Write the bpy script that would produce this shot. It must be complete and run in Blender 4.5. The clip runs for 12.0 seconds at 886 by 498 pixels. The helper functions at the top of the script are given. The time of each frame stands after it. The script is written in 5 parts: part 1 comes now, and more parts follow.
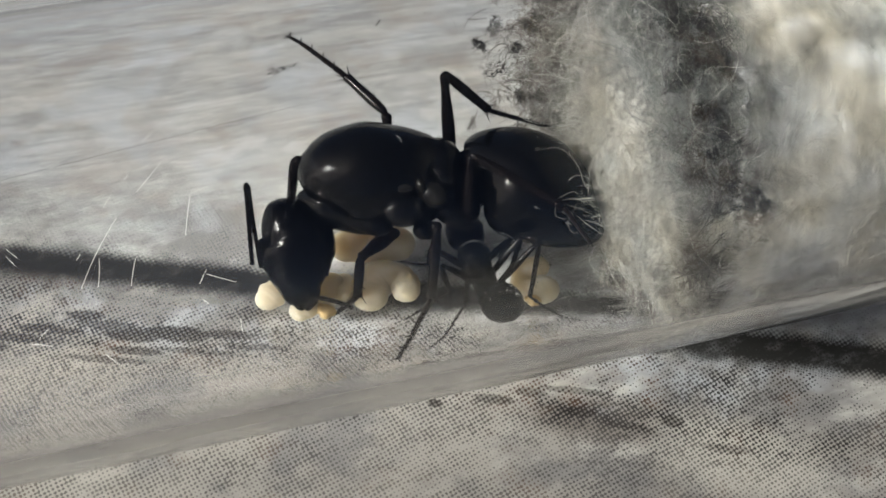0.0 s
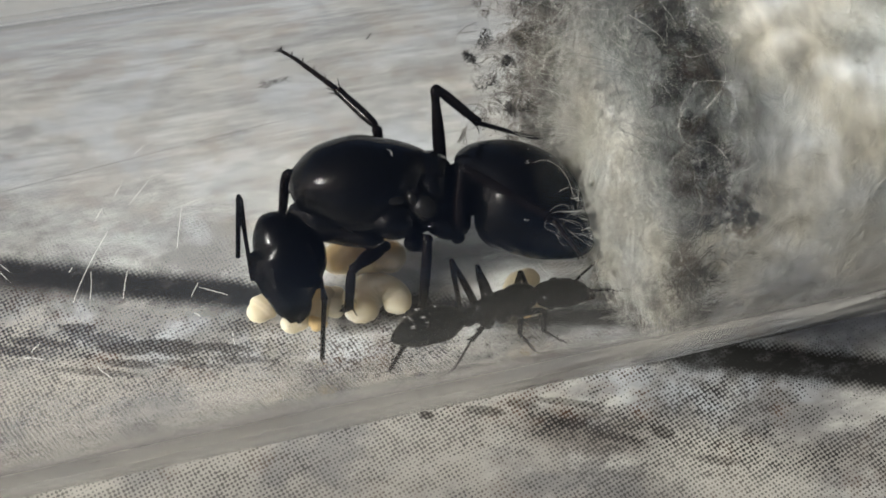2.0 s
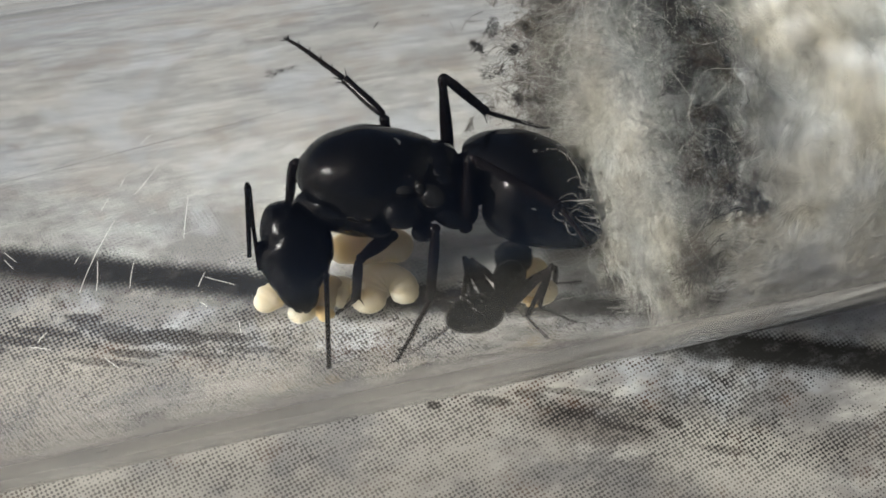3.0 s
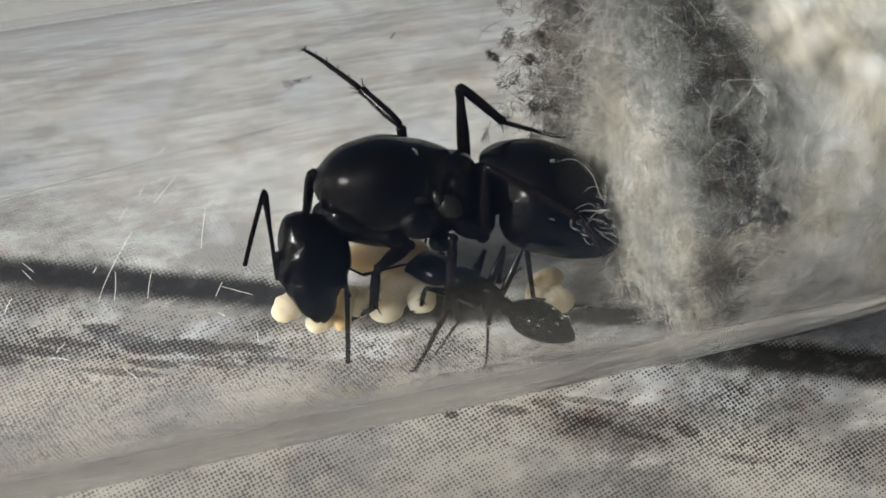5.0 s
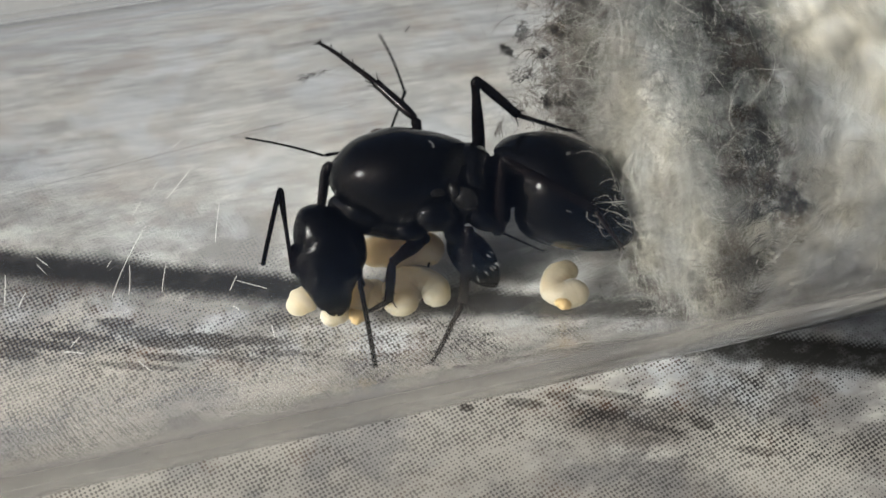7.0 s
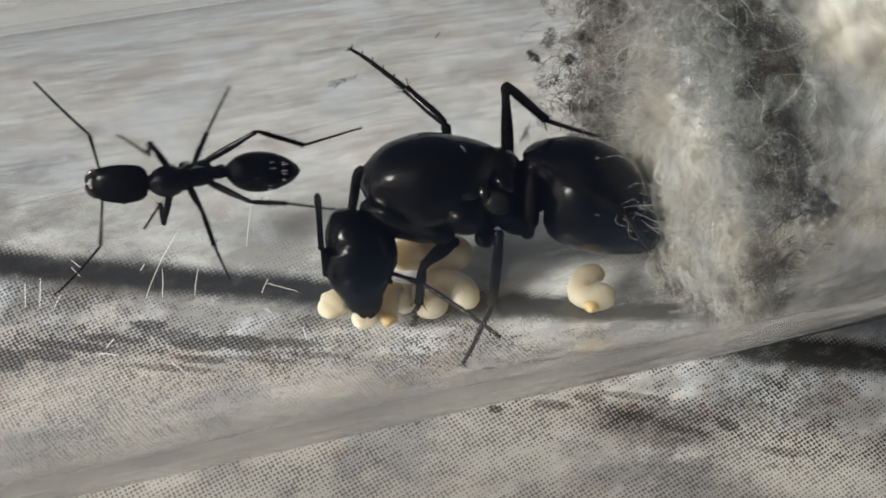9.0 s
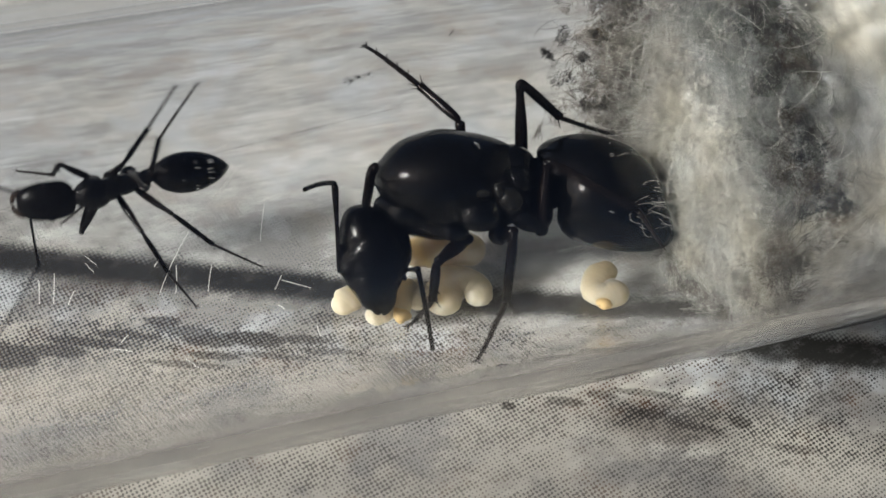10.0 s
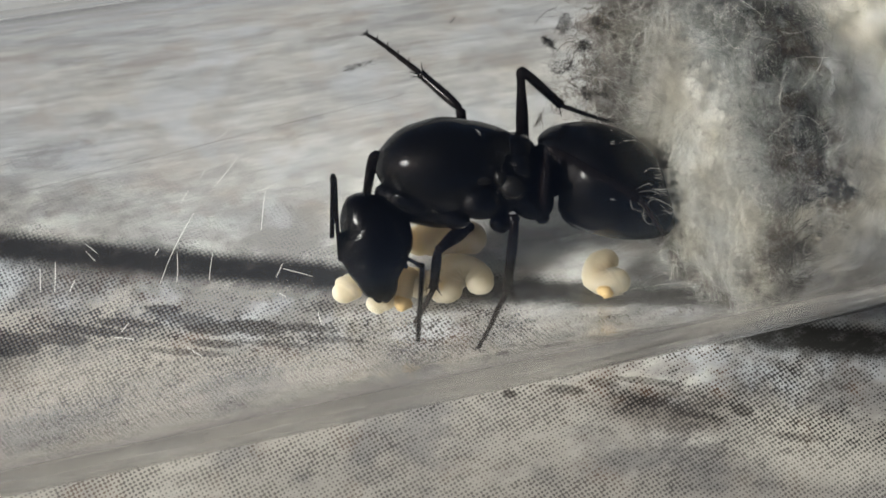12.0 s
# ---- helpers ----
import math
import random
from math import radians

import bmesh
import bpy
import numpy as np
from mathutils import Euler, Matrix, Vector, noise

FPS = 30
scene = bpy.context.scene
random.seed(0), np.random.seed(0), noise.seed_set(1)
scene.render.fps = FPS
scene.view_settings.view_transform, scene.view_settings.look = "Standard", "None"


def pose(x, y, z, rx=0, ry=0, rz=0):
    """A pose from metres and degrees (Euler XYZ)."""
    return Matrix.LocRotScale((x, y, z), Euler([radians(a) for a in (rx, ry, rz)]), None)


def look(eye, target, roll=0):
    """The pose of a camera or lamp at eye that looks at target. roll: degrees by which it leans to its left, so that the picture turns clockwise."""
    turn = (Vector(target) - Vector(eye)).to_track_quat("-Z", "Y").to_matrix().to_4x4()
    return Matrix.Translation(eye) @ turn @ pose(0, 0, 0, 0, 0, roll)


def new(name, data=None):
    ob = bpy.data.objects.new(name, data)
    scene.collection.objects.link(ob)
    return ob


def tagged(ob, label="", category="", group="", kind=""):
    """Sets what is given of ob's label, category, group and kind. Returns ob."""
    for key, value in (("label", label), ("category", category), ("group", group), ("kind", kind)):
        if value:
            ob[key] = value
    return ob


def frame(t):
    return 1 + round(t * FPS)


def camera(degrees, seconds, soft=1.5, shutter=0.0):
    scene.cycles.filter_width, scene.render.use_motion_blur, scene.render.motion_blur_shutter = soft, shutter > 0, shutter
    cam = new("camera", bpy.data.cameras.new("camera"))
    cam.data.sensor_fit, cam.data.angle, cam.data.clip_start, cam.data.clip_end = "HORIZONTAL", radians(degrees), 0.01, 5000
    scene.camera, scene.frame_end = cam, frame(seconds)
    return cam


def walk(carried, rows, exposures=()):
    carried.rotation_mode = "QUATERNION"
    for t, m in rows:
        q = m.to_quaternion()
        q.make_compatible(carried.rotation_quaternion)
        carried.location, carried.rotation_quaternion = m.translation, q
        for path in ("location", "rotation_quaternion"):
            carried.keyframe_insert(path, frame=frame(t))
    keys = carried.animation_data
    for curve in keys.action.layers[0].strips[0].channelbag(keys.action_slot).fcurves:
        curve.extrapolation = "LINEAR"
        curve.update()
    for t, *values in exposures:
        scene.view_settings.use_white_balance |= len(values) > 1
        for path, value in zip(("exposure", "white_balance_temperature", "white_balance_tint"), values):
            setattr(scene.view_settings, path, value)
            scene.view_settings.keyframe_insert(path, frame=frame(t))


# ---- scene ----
MM = 0.001  # every number below is in millimetres unless it says otherwise


def at(x, y, z, rx=0, ry=0, rz=0):
    """A pose from millimetres and degrees."""
    return pose(x * MM, y * MM, z * MM, rx, ry, rz)


# ---------------------------------------------------------------- camera
cam = camera(36.0, 12.0, soft=1.7, shutter=0.4)
PATH = [
    (0.0, at(-7.136, -26.103, 46.509, 32.025, -4.169, -14.967)),
    (0.5, at(-7.151, -26.245, 46.656, 32.314, -4.269, -15.135)),
    (1.0, at(-7.030, -26.167, 46.725, 32.333, -4.297, -15.138)),
    (1.5, at(-6.837, -26.287, 46.723, 32.549, -4.239, -15.136)),
    (2.0, at(-7.011, -26.075, 46.778, 32.353, -4.292, -15.215)),
    (2.5, at(-7.201, -26.083, 46.638, 32.230, -4.314, -15.211)),
    (3.0, at(-7.217, -26.085, 46.518, 32.122, -4.218, -15.192)),
    (5.0, at(-7.801, -25.773, 46.729, 32.240, -4.142, -15.285)),
    (5.5, at(-8.164, -25.794, 46.684, 32.256, -4.070, -15.264)),
    (6.0, at(-8.755, -25.873, 46.315, 32.298, -4.126, -15.298)),
    (6.5, at(-8.883, -26.001, 46.276, 32.470, -4.316, -15.498)),
    (8.5, at(-9.583, -26.008, 46.682, 32.994, -4.741, -15.813)),
    (9.0, at(-10.332, -26.177, 46.689, 33.041, -4.689, -15.744)),
    (9.5, at(-10.861, -26.210, 46.530, 33.103, -4.774, -15.679)),
    (10.0, at(-11.037, -26.165, 46.590, 33.100, -4.911, -15.737)),
    (10.5, at(-11.255, -26.182, 46.440, 33.074, -5.084, -15.850)),
    (11.0, at(-10.986, -26.446, 46.457, 33.261, -4.890, -15.791)),
    (11.5, at(-11.052, -26.485, 46.390, 33.132, -4.867, -15.683)),
    (12.0, at(-10.996, -26.446, 46.398, 32.952, -4.757, -15.695)),
]
walk(cam, PATH, exposures=[(0.0, -0.25), (12.0, -0.25)])

# ---------------------------------------------------------------- light
SUN_FROM = Vector((-0.82, 0.0, 0.57)).normalized()
sun_data = bpy.data.lights.new("sun", "SUN")
sun_data.energy, sun_data.angle, sun_data.color = 4.5, radians(12), (0.985, 0.988, 0.935)
sun = new("sun", sun_data)
sun.matrix_world = look(SUN_FROM * 0.3, (0, 0, 0))

world = bpy.data.worlds.new("sky")
scene.world = world
world.use_nodes = True
sky = world.node_tree.nodes.new("ShaderNodeTexSky")
sky.sky_type, sky.sun_disc = "NISHITA", False
sky.sun_elevation = math.asin(SUN_FROM.z)
sky.sun_rotation = math.atan2(SUN_FROM.x, SUN_FROM.y)
sky.air_density, sky.dust_density, sky.ozone_density = 0.4, 2.2, 0.35
back = world.node_tree.nodes["Background"]
back.inputs["Strength"].default_value = 0.075
world.node_tree.links.new(sky.outputs["Color"], back.inputs["Color"])


# ---------------------------------------------------------------- materials
class Nodes:
    """A small writer of node materials."""

    def __init__(self, name):
        self.mat = bpy.data.materials.new(name)
        self.mat.use_nodes = True
        self.tree = self.mat.node_tree
        self.bsdf = self.tree.nodes["Principled BSDF"]
        self.place = self.add("ShaderNodeTexCoord").outputs["Object"]

    def add(self, kind, **props):
        node = self.tree.nodes.new(kind)
        for key, value in props.items():
            setattr(node, key, value)
        return node

    def link(self, a, b):
        if isinstance(a, (int, float)):
            b.default_value = a
        elif isinstance(a, tuple):
            b.default_value = a if len(a) == len(b.default_value) else (*a, 1.0)
        else:
            self.tree.links.new(a, b)

    def math(self, op, a, b=0.0, c=0.0):
        node = self.add("ShaderNodeMath", operation=op)
        for value, socket in zip((a, b, c), node.inputs):
            self.link(value, socket)
        return node.outputs[0]

    def mapped(self, turn=0.0, scale=(1, 1, 1), move=(0, 0, 0), source=None):
        node = self.add("ShaderNodeMapping")
        self.link(source or self.place, node.inputs["Vector"])
        node.inputs["Rotation"].default_value = (0, 0, radians(turn))
        node.inputs["Scale"].default_value = scale
        node.inputs["Location"].default_value = move
        return node.outputs[0]

    def noise(self, per_mm, detail=4.0, rough=0.55, source=None, warp=0.0):
        node = self.add("ShaderNodeTexNoise")
        self.link(source or self.place, node.inputs["Vector"])
        node.inputs["Scale"].default_value = per_mm / MM
        node.inputs["Detail"].default_value = detail
        node.inputs["Roughness"].default_value = rough
        node.inputs["Distortion"].default_value = warp
        return node.outputs[0]

    def span(self, x, a, b, lo=0.0, hi=1.0):
        node = self.add("ShaderNodeMapRange", interpolation_type="SMOOTHSTEP")
        for value, key in ((x, "Value"), (a, "From Min"), (b, "From Max"), (lo, "To Min"), (hi, "To Max")):
            self.link(value, node.inputs[key])
        return node.outputs[0]

    def mix(self, k, a, b, how="MIX"):
        node = self.add("ShaderNodeMix", data_type="RGBA", blend_type=how)
        self.link(k, node.inputs[0])
        self.link(a, node.inputs[6])
        self.link(b, node.inputs[7])
        return node.outputs[2]

    def bump(self, height, depth, strength=1.0):
        node = self.add("ShaderNodeBump")
        self.link(height, node.inputs["Height"])
        node.inputs["Distance"].default_value = depth * MM
        node.inputs["Strength"].default_value = strength
        self.link(node.outputs[0], self.bsdf.inputs["Normal"])

    def set(self, **values):
        for key, value in values.items():
            self.link(value, self.bsdf.inputs[key.replace("_", " ")])
        return self.mat


PLANK_TURN = 20.2  # the printed boards run at this angle across the tube


def fabric_material():
    """Fine woven cloth with a dotted print of weathered grey boards."""
    n = Nodes("printed_fabric")
    split = n.add("ShaderNodeSeparateXYZ")
    n.link(n.mapped(turn=PLANK_TURN), split.inputs[0])
    u, v = split.outputs[0], split.outputs[1]

    pale = dark = 0.0

    def along(su, sv, move=(0, 0, 0)):
        return n.mapped(turn=PLANK_TURN, scale=(su, sv, 1), move=move)

    grain = n.noise(1.0, 7, 0.66, n.mapped(turn=PLANK_TURN + 5, scale=(0.11, 0.55, 1)))
    blotch = n.noise(1.0, 5, 0.6, along(0.13, 0.2, (0.0075, 0.0035, 0)))
    fleck = n.noise(1.0, 6, 0.72, along(0.65, 1.3, (0.01, 0, 0)))
    tone = n.math("ADD", n.math("MULTIPLY", grain, 0.42), n.math("ADD", n.math("MULTIPLY", blotch, 0.33), n.math("MULTIPLY", fleck, 0.42)))
    # each printed board has a tone of its own: the far one paler, the near one darker
    board = n.span(v, -0.0030, 0.0012, -0.055, 0.035)
    tone = n.span(n.math("ADD", tone, board), 0.42, 0.70)
    # on the near board: a soft cast shadow painted as a dark cloud, and a broad pale cloud in the print
    for cu, cv, ru, rv, k in ((9.3, -4.35, 2.6, 1.0, -0.26), (15.2, -5.4, 3.2, 1.5, 0.30)):
        du = n.math("DIVIDE", n.math("SUBTRACT", u, cu * MM), ru * MM)
        dv = n.math("DIVIDE", n.math("SUBTRACT", v, cv * MM), rv * MM)
        far = n.math("ADD", n.math("ADD", n.math("MULTIPLY", du, du), n.math("MULTIPLY", dv, dv)), n.math("MULTIPLY", n.math("SUBTRACT", blotch, 0.5), 3.0))
        cloud = n.span(far, 0.0, 1.6, k, 0.0)
        pale = cloud if k > 0.2 else pale
        dark = cloud if k < 0 else dark
    # printed knots and worn dark smears: middle in board space, half length, half width, depth
    smear = None
    frayed = n.noise(1.0, 6, 0.75, along(1.3, 3.4, (0.006, 0.009, 0)))
    for cu, cv, ru, rv, k in ((-8.2, -3.36, 0.75, 0.22, 0.9), (-6.6, -3.13, 0.85, 0.24, 1.0), (-4.6, -2.97, 0.7, 0.16, 0.8), (-7.9, -4.1, 0.7, 0.14, 0.8), (-10.2, -2.63, 0.5, 0.16, 0.8), (-15.5, -4.85, 0.7, 0.4, 0.9),
                              (-12.7, -3.9, 1.2, 0.14, 0.8), (-11.5, -3.4, 0.8, 0.15, 0.8), (-9.0, -4.6, 1.2, 0.12, 0.6), (-13.8, -4.4, 0.8, 0.2, 0.8), (-5.6, -3.9, 1.0, 0.11, 0.6), (-3.6, -3.5, 0.8, 0.13, 0.6), (-9.3, -3.0, 0.9, 0.14, 0.7), (8.6, -3.2, 0.9, 0.10, 0.55), (8.8, -4.1, 0.5, 0.14, 0.6), (3.35, -4.38, 0.2, 0.10, 0.9), (5.5, -3.95, 0.5, 0.14, 0.6),
                              (12.4, -4.0, 0.3, 0.18, 0.7), (10.6, -4.4, 0.6, 0.10, 0.4), (14.5, -4.85, 0.7, 0.12, 0.4), (7.0, -3.5, 0.4, 0.14, 0.5)):
        du = n.math("DIVIDE", n.math("SUBTRACT", u, cu * MM), ru * MM)
        dv = n.math("DIVIDE", n.math("SUBTRACT", v, cv * MM), rv * MM)
        far = n.math("ADD", n.math("MULTIPLY", du, du), n.math("MULTIPLY", dv, dv))
        far = n.math("ADD", far, n.math("MULTIPLY", n.math("SUBTRACT", fleck, 0.5), 3.0))
        far = n.math("ADD", far, n.math("MULTIPLY", n.math("SUBTRACT", frayed, 0.5), 5.0))
        spot = n.span(far, 1.3, 3.0, k, 0.0)
        halo = n.span(far, 0.5, 6.0, k * 0.35, 0.0)
        tone = n.math("SUBTRACT", tone, halo)
        smear = spot if smear is None else n.math("MAXIMUM", smear, spot)
    # dots of ink in the pits of the weave: they swell where the print is dark
    jig = n.add("ShaderNodeVectorMath", operation="MULTIPLY_ADD")
    wander = n.add("ShaderNodeTexNoise")
    n.link(n.place, wander.inputs["Vector"])
    wander.inputs["Scale"].default_value = 700.0
    n.link(wander.outputs["Color"], jig.inputs[0])
    jig.inputs[1].default_value = (0.00012, 0.00012, 0)
    n.link(n.mapped(turn=74.0), jig.inputs[2])
    ruffle = n.add("ShaderNodeTexNoise")
    n.link(n.place, ruffle.inputs["Vector"])
    ruffle.inputs["Scale"].default_value = 5200.0
    rough_way = n.add("ShaderNodeVectorMath", operation="MULTIPLY_ADD")
    n.link(ruffle.outputs["Color"], rough_way.inputs[0])
    rough_way.inputs[1].default_value = (0.00010, 0.00010, 0)
    n.link(jig.outputs[0], rough_way.inputs[2])
    ws = n.add("ShaderNodeSeparateXYZ")
    n.link(rough_way.outputs[0], ws.inputs[0])
    k = 2 * math.pi / 0.000160
    cu = n.math("COSINE", n.math("MULTIPLY", ws.outputs[0], k))
    cv = n.math("COSINE", n.math("MULTIPLY", ws.outputs[1], k))
    pits = n.math("MULTIPLY", n.math("ADD", cu, cv), 0.5)
    # the dark gap between two printed boards
    wob = n.math("MULTIPLY", n.math("SUBTRACT", n.noise(0.9, 5, 0.65), 0.5), 0.0007)
    off = n.math("ABSOLUTE", n.math("ADD", n.math("ADD", v, wob), 0.00032))
    off = n.math("SUBTRACT", off, n.span(u, 0.009, 0.017, 0.0, 0.0001))
    off = n.math("ADD", off, n.math("MULTIPLY", pits, 0.00016))
    gap = n.math("MULTIPLY", n.span(off, 0.00035, 0.00105, 1.0, 0.0), n.span(fleck, 0.3, 0.52, 0.82, 1.0))
    tone = n.math("MAXIMUM", tone, 0.0)
    # no two dots take the same ink
    cell = n.add("ShaderNodeVectorMath", operation="FLOOR")
    grid = n.add("ShaderNodeVectorMath", operation="MULTIPLY_ADD")
    n.link(jig.outputs[0], grid.inputs[0])
    grid.inputs[1].default_value = (1 / 0.000160, 1 / 0.000160, 0)
    grid.inputs[2].default_value = (0.5, 0.5, 0)
    n.link(grid.outputs[0], cell.inputs[0])
    lot = n.add("ShaderNodeTexWhiteNoise", noise_dimensions="2D")
    n.link(cell.outputs[0], lot.inputs["Vector"])
    speck = n.math("ADD", n.math("MULTIPLY", n.math("SUBTRACT", n.noise(2.6, 4, 0.6), 0.5), 1.7), n.math("MULTIPLY", n.math("SUBTRACT", lot.outputs["Value"], 0.5), 0.45))
    level = n.span(tone, 0.0, 1.0, -0.12, 1.35)
    # the near board is printed more evenly
    even = n.math("MAXIMUM", n.span(v, -0.0045, -0.0004, 0.30, 0.16), n.math("MAXIMUM", n.span(v, -0.0044, -0.0034, 0.48, 0.0), n.math("MULTIPLY", n.span(v, 0.0002, 0.0010), n.span(v, 0.0040, 0.0080, 0.62, 0.0))))
    level = n.math("ADD", level, n.math("MULTIPLY", even, n.math("SUBTRACT", 0.42, level)))
    level = n.math("ADD", level, n.math("MULTIPLY", speck, n.span(v, -0.0046, -0.0024, 0.8, 1.0)))
    level = n.math("ADD", level, n.math("ADD", n.span(v, -0.0040, -0.0026, -0.07, 0.0), n.math("MULTIPLY", dark, 1.5)))
    dot = n.span(n.math("SUBTRACT", pits, level), -0.15, 0.20)
    white = n.mix(n.span(n.noise(0.16, 4), 0.35, 0.65), (0.66, 0.65, 0.60), (0.61, 0.63, 0.63))
    white = n.mix(n.span(v, -0.0040, 0.0015, 0.65, 0.0), white, (0.66, 0.61, 0.52))
    rust = n.span(n.noise(0.35, 4, 0.6, n.mapped(move=(0.02, 0.01, 0))), 0.52, 0.72)
    white = n.mix(n.math("MULTIPLY", rust, 0.45), white, (0.40, 0.31, 0.225))
    white = n.mix(n.span(tone, 0.0, 0.75, 0.45, 0.0), white, (0.20, 0.185, 0.17))
    # near side darker, but kept paler at right to make up for the plug's shadow
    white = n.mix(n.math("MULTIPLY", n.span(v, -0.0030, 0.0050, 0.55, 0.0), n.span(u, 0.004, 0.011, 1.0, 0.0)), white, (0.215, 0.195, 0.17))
    stain = n.span(n.noise(1.0, 6, 0.68, along(0.30, 0.62, (0.003, 0.012, 0))), 0.40, 0.66)
    white = n.mix(n.math("MULTIPLY", stain, 0.42), white, (0.20, 0.19, 0.18))
    soot = n.span(n.noise(1.0, 5, 0.7, along(0.18, 1.6, (0.02, 0.002, 0))), 0.50, 0.68)
    white = n.mix(n.math("MULTIPLY", soot, 0.26), white, (0.15, 0.145, 0.145))
    # the far board is stained towards its edge
    edge = n.math("MULTIPLY", n.span(v, 0.0003, 0.0070, 0.9, 0.0), n.span(n.noise(1.0, 5, 0.65, along(0.22, 0.42, (0.011, 0.006, 0))), 0.38, 0.60))
    white = n.mix(edge, white, (0.19, 0.182, 0.175))
    shade = n.math("MULTIPLY", n.span(n.math("ABSOLUTE", n.math("ADD", v, 0.0014)), 0.0004, 0.0014, 0.85, 0.0), n.math("MULTIPLY", n.span(u, 0.001, -0.003), n.span(n.noise(1.0, 5, 0.65, along(0.3, 0.6, (0.03, 0.016, 0))), 0.36, 0.56)))
    white = n.mix(shade, white, (0.13, 0.122, 0.115))
    mottle = n.span(n.noise(1.0, 6, 0.75, along(0.8, 1.5, (0.017, 0.023, 0))), 0.42, 0.64)
    white = n.mix(n.math("MULTIPLY", mottle, 0.26), white, (0.22, 0.215, 0.21))
    # fine streaks of the printed wood grain
    streak = n.span(n.noise(1.0, 6, 0.7, n.mapped(turn=PLANK_TURN + 5, scale=(0.07, 3.4, 1), move=(0.004, 0.03, 0))), 0.36, 0.66)
    white = n.mix(n.math("MULTIPLY", streak, n.span(v, -0.0005, 0.0035, 0.10, 0.34)), white, (0.24, 0.235, 0.23))
    # paler and warmer cloth where the print is worn off the near board, cool and brown clouds on the far one
    worn = n.math("MULTIPLY", n.span(v, -0.0028, -0.0046), n.span(n.noise(0.30, 5, 0.62, n.mapped(move=(0.007, 0.031, 0))), 0.38, 0.58, 0.05, 0.9))
    white = n.mix(worn, white, (0.325, 0.303, 0.270))
    white = n.mix(n.math("MULTIPLY", pale, 2.4), white, (0.54, 0.51, 0.445))
    # the painted shadow also darkens the cloth between the dots
    white = n.mix(n.math("MULTIPLY", dark, -3.0), white, (0.14, 0.12, 0.105))
    cool = n.math("MULTIPLY", n.span(v, -0.0048, -0.0030), n.span(n.noise(0.22, 4, 0.6, n.mapped(move=(0.05, 0.04, 0))), 0.50, 0.66))
    white = n.mix(n.math("MULTIPLY", cool, 0.4), white, (0.60, 0.64, 0.68))
    tan = n.math("MULTIPLY", n.span(v, 0.0, 0.003), n.span(n.noise(0.26, 5, 0.62, n.mapped(move=(0.09, 0.013, 0))), 0.50, 0.64))
    white = n.mix(n.math("MULTIPLY", tan, 0.45), white, (0.42, 0.375, 0.33))
    ink = n.mix(rust, (0.018, 0.016, 0.016), (0.075, 0.034, 0.016))
    colour = n.mix(n.math("MULTIPLY", dot, n.math("MULTIPLY", n.math("MULTIPLY", n.math("MULTIPLY", n.span(v, 0.0002, 0.0014, 0.97, 0.36), n.span(v, -0.0062, -0.0040, 0.72, 1.0)), n.span(v, 0.0028, 0.0085, 1.0, 0.1)), n.span(n.noise(0.45, 4, 0.6, n.mapped(move=(0.03, 0.02, 0))), 0.36, 0.58, 0.80, 1.0))), white, ink)
    colour = n.mix(n.math("MULTIPLY", smear, n.span(pits, -0.7, 0.2, 0.6, 1.0)), colour, (0.022, 0.018, 0.016))
    colour = n.mix(gap, colour, n.mix(n.math("MULTIPLY", fleck, 0.6), (0.008, 0.0075, 0.007), (0.042, 0.040, 0.037)))
    n.bump(n.math("SUBTRACT", 1.0, pits), 0.005, 0.4)
    return n.set(Base_Color=colour, Roughness=0.9, Specular_IOR_Level=0.15)


def glass_material():
    """Clear plastic, with faint streaks along its length from the mould."""
    n = Nodes("clear_tube")
    streak = n.noise(1.0, 4, 0.6, n.mapped(scale=(0.035, 1.1, 1.1)))
    split = n.add("ShaderNodeSeparateXYZ")
    n.link(n.place, split.inputs[0])
    scuff = n.span(split.outputs[1], -0.0066, -0.0076, 1.0, 9.0)
    n.bump(n.math("MULTIPLY", streak, scuff), 0.0012, 0.35)
    n.set(Base_Color=(1, 1, 1), Roughness=0.0, IOR=1.47, Transmission_Weight=1.0)
    # milky glare on the tube's near flank, painted as a thin pale diffuse layer
    cloud = n.noise(1.0, 5, 0.62, n.mapped(scale=(0.16, 0.5, 0.5)))
    haze = n.math("MULTIPLY", n.span(split.outputs[1], -0.0064, -0.0079, 0.0, 0.06), n.span(cloud, 0.25, 0.7, 0.65, 1.2))
    haze_bsdf = n.add("ShaderNodeBsdfDiffuse")
    haze_bsdf.inputs["Color"].default_value = (0.62, 0.62, 0.58, 1)
    hazed = n.add("ShaderNodeMixShader")
    n.link(haze, hazed.inputs[0])
    n.link(n.bsdf.outputs[0], hazed.inputs[1])
    n.link(haze_bsdf.outputs[0], hazed.inputs[2])
    n.link(hazed.outputs[0], n.tree.nodes["Material Output"].inputs["Surface"])
    return n.mat


def chitin_material(name, base, rough, coarse, gloss=0.25):
    n = Nodes(name)
    fine = n.noise(16.0, 3)
    wide = n.noise(0.9, 3)
    colour = n.mix(wide, base, tuple(c * 1.6 for c in base))
    n.bump(n.math("ADD", n.math("MULTIPLY", fine, 0.5), wide), coarse, 0.35)
    return n.set(Base_Color=colour, Roughness=n.span(wide, 0.3, 0.7, rough, rough + 0.05), Specular_IOR_Level=gloss)


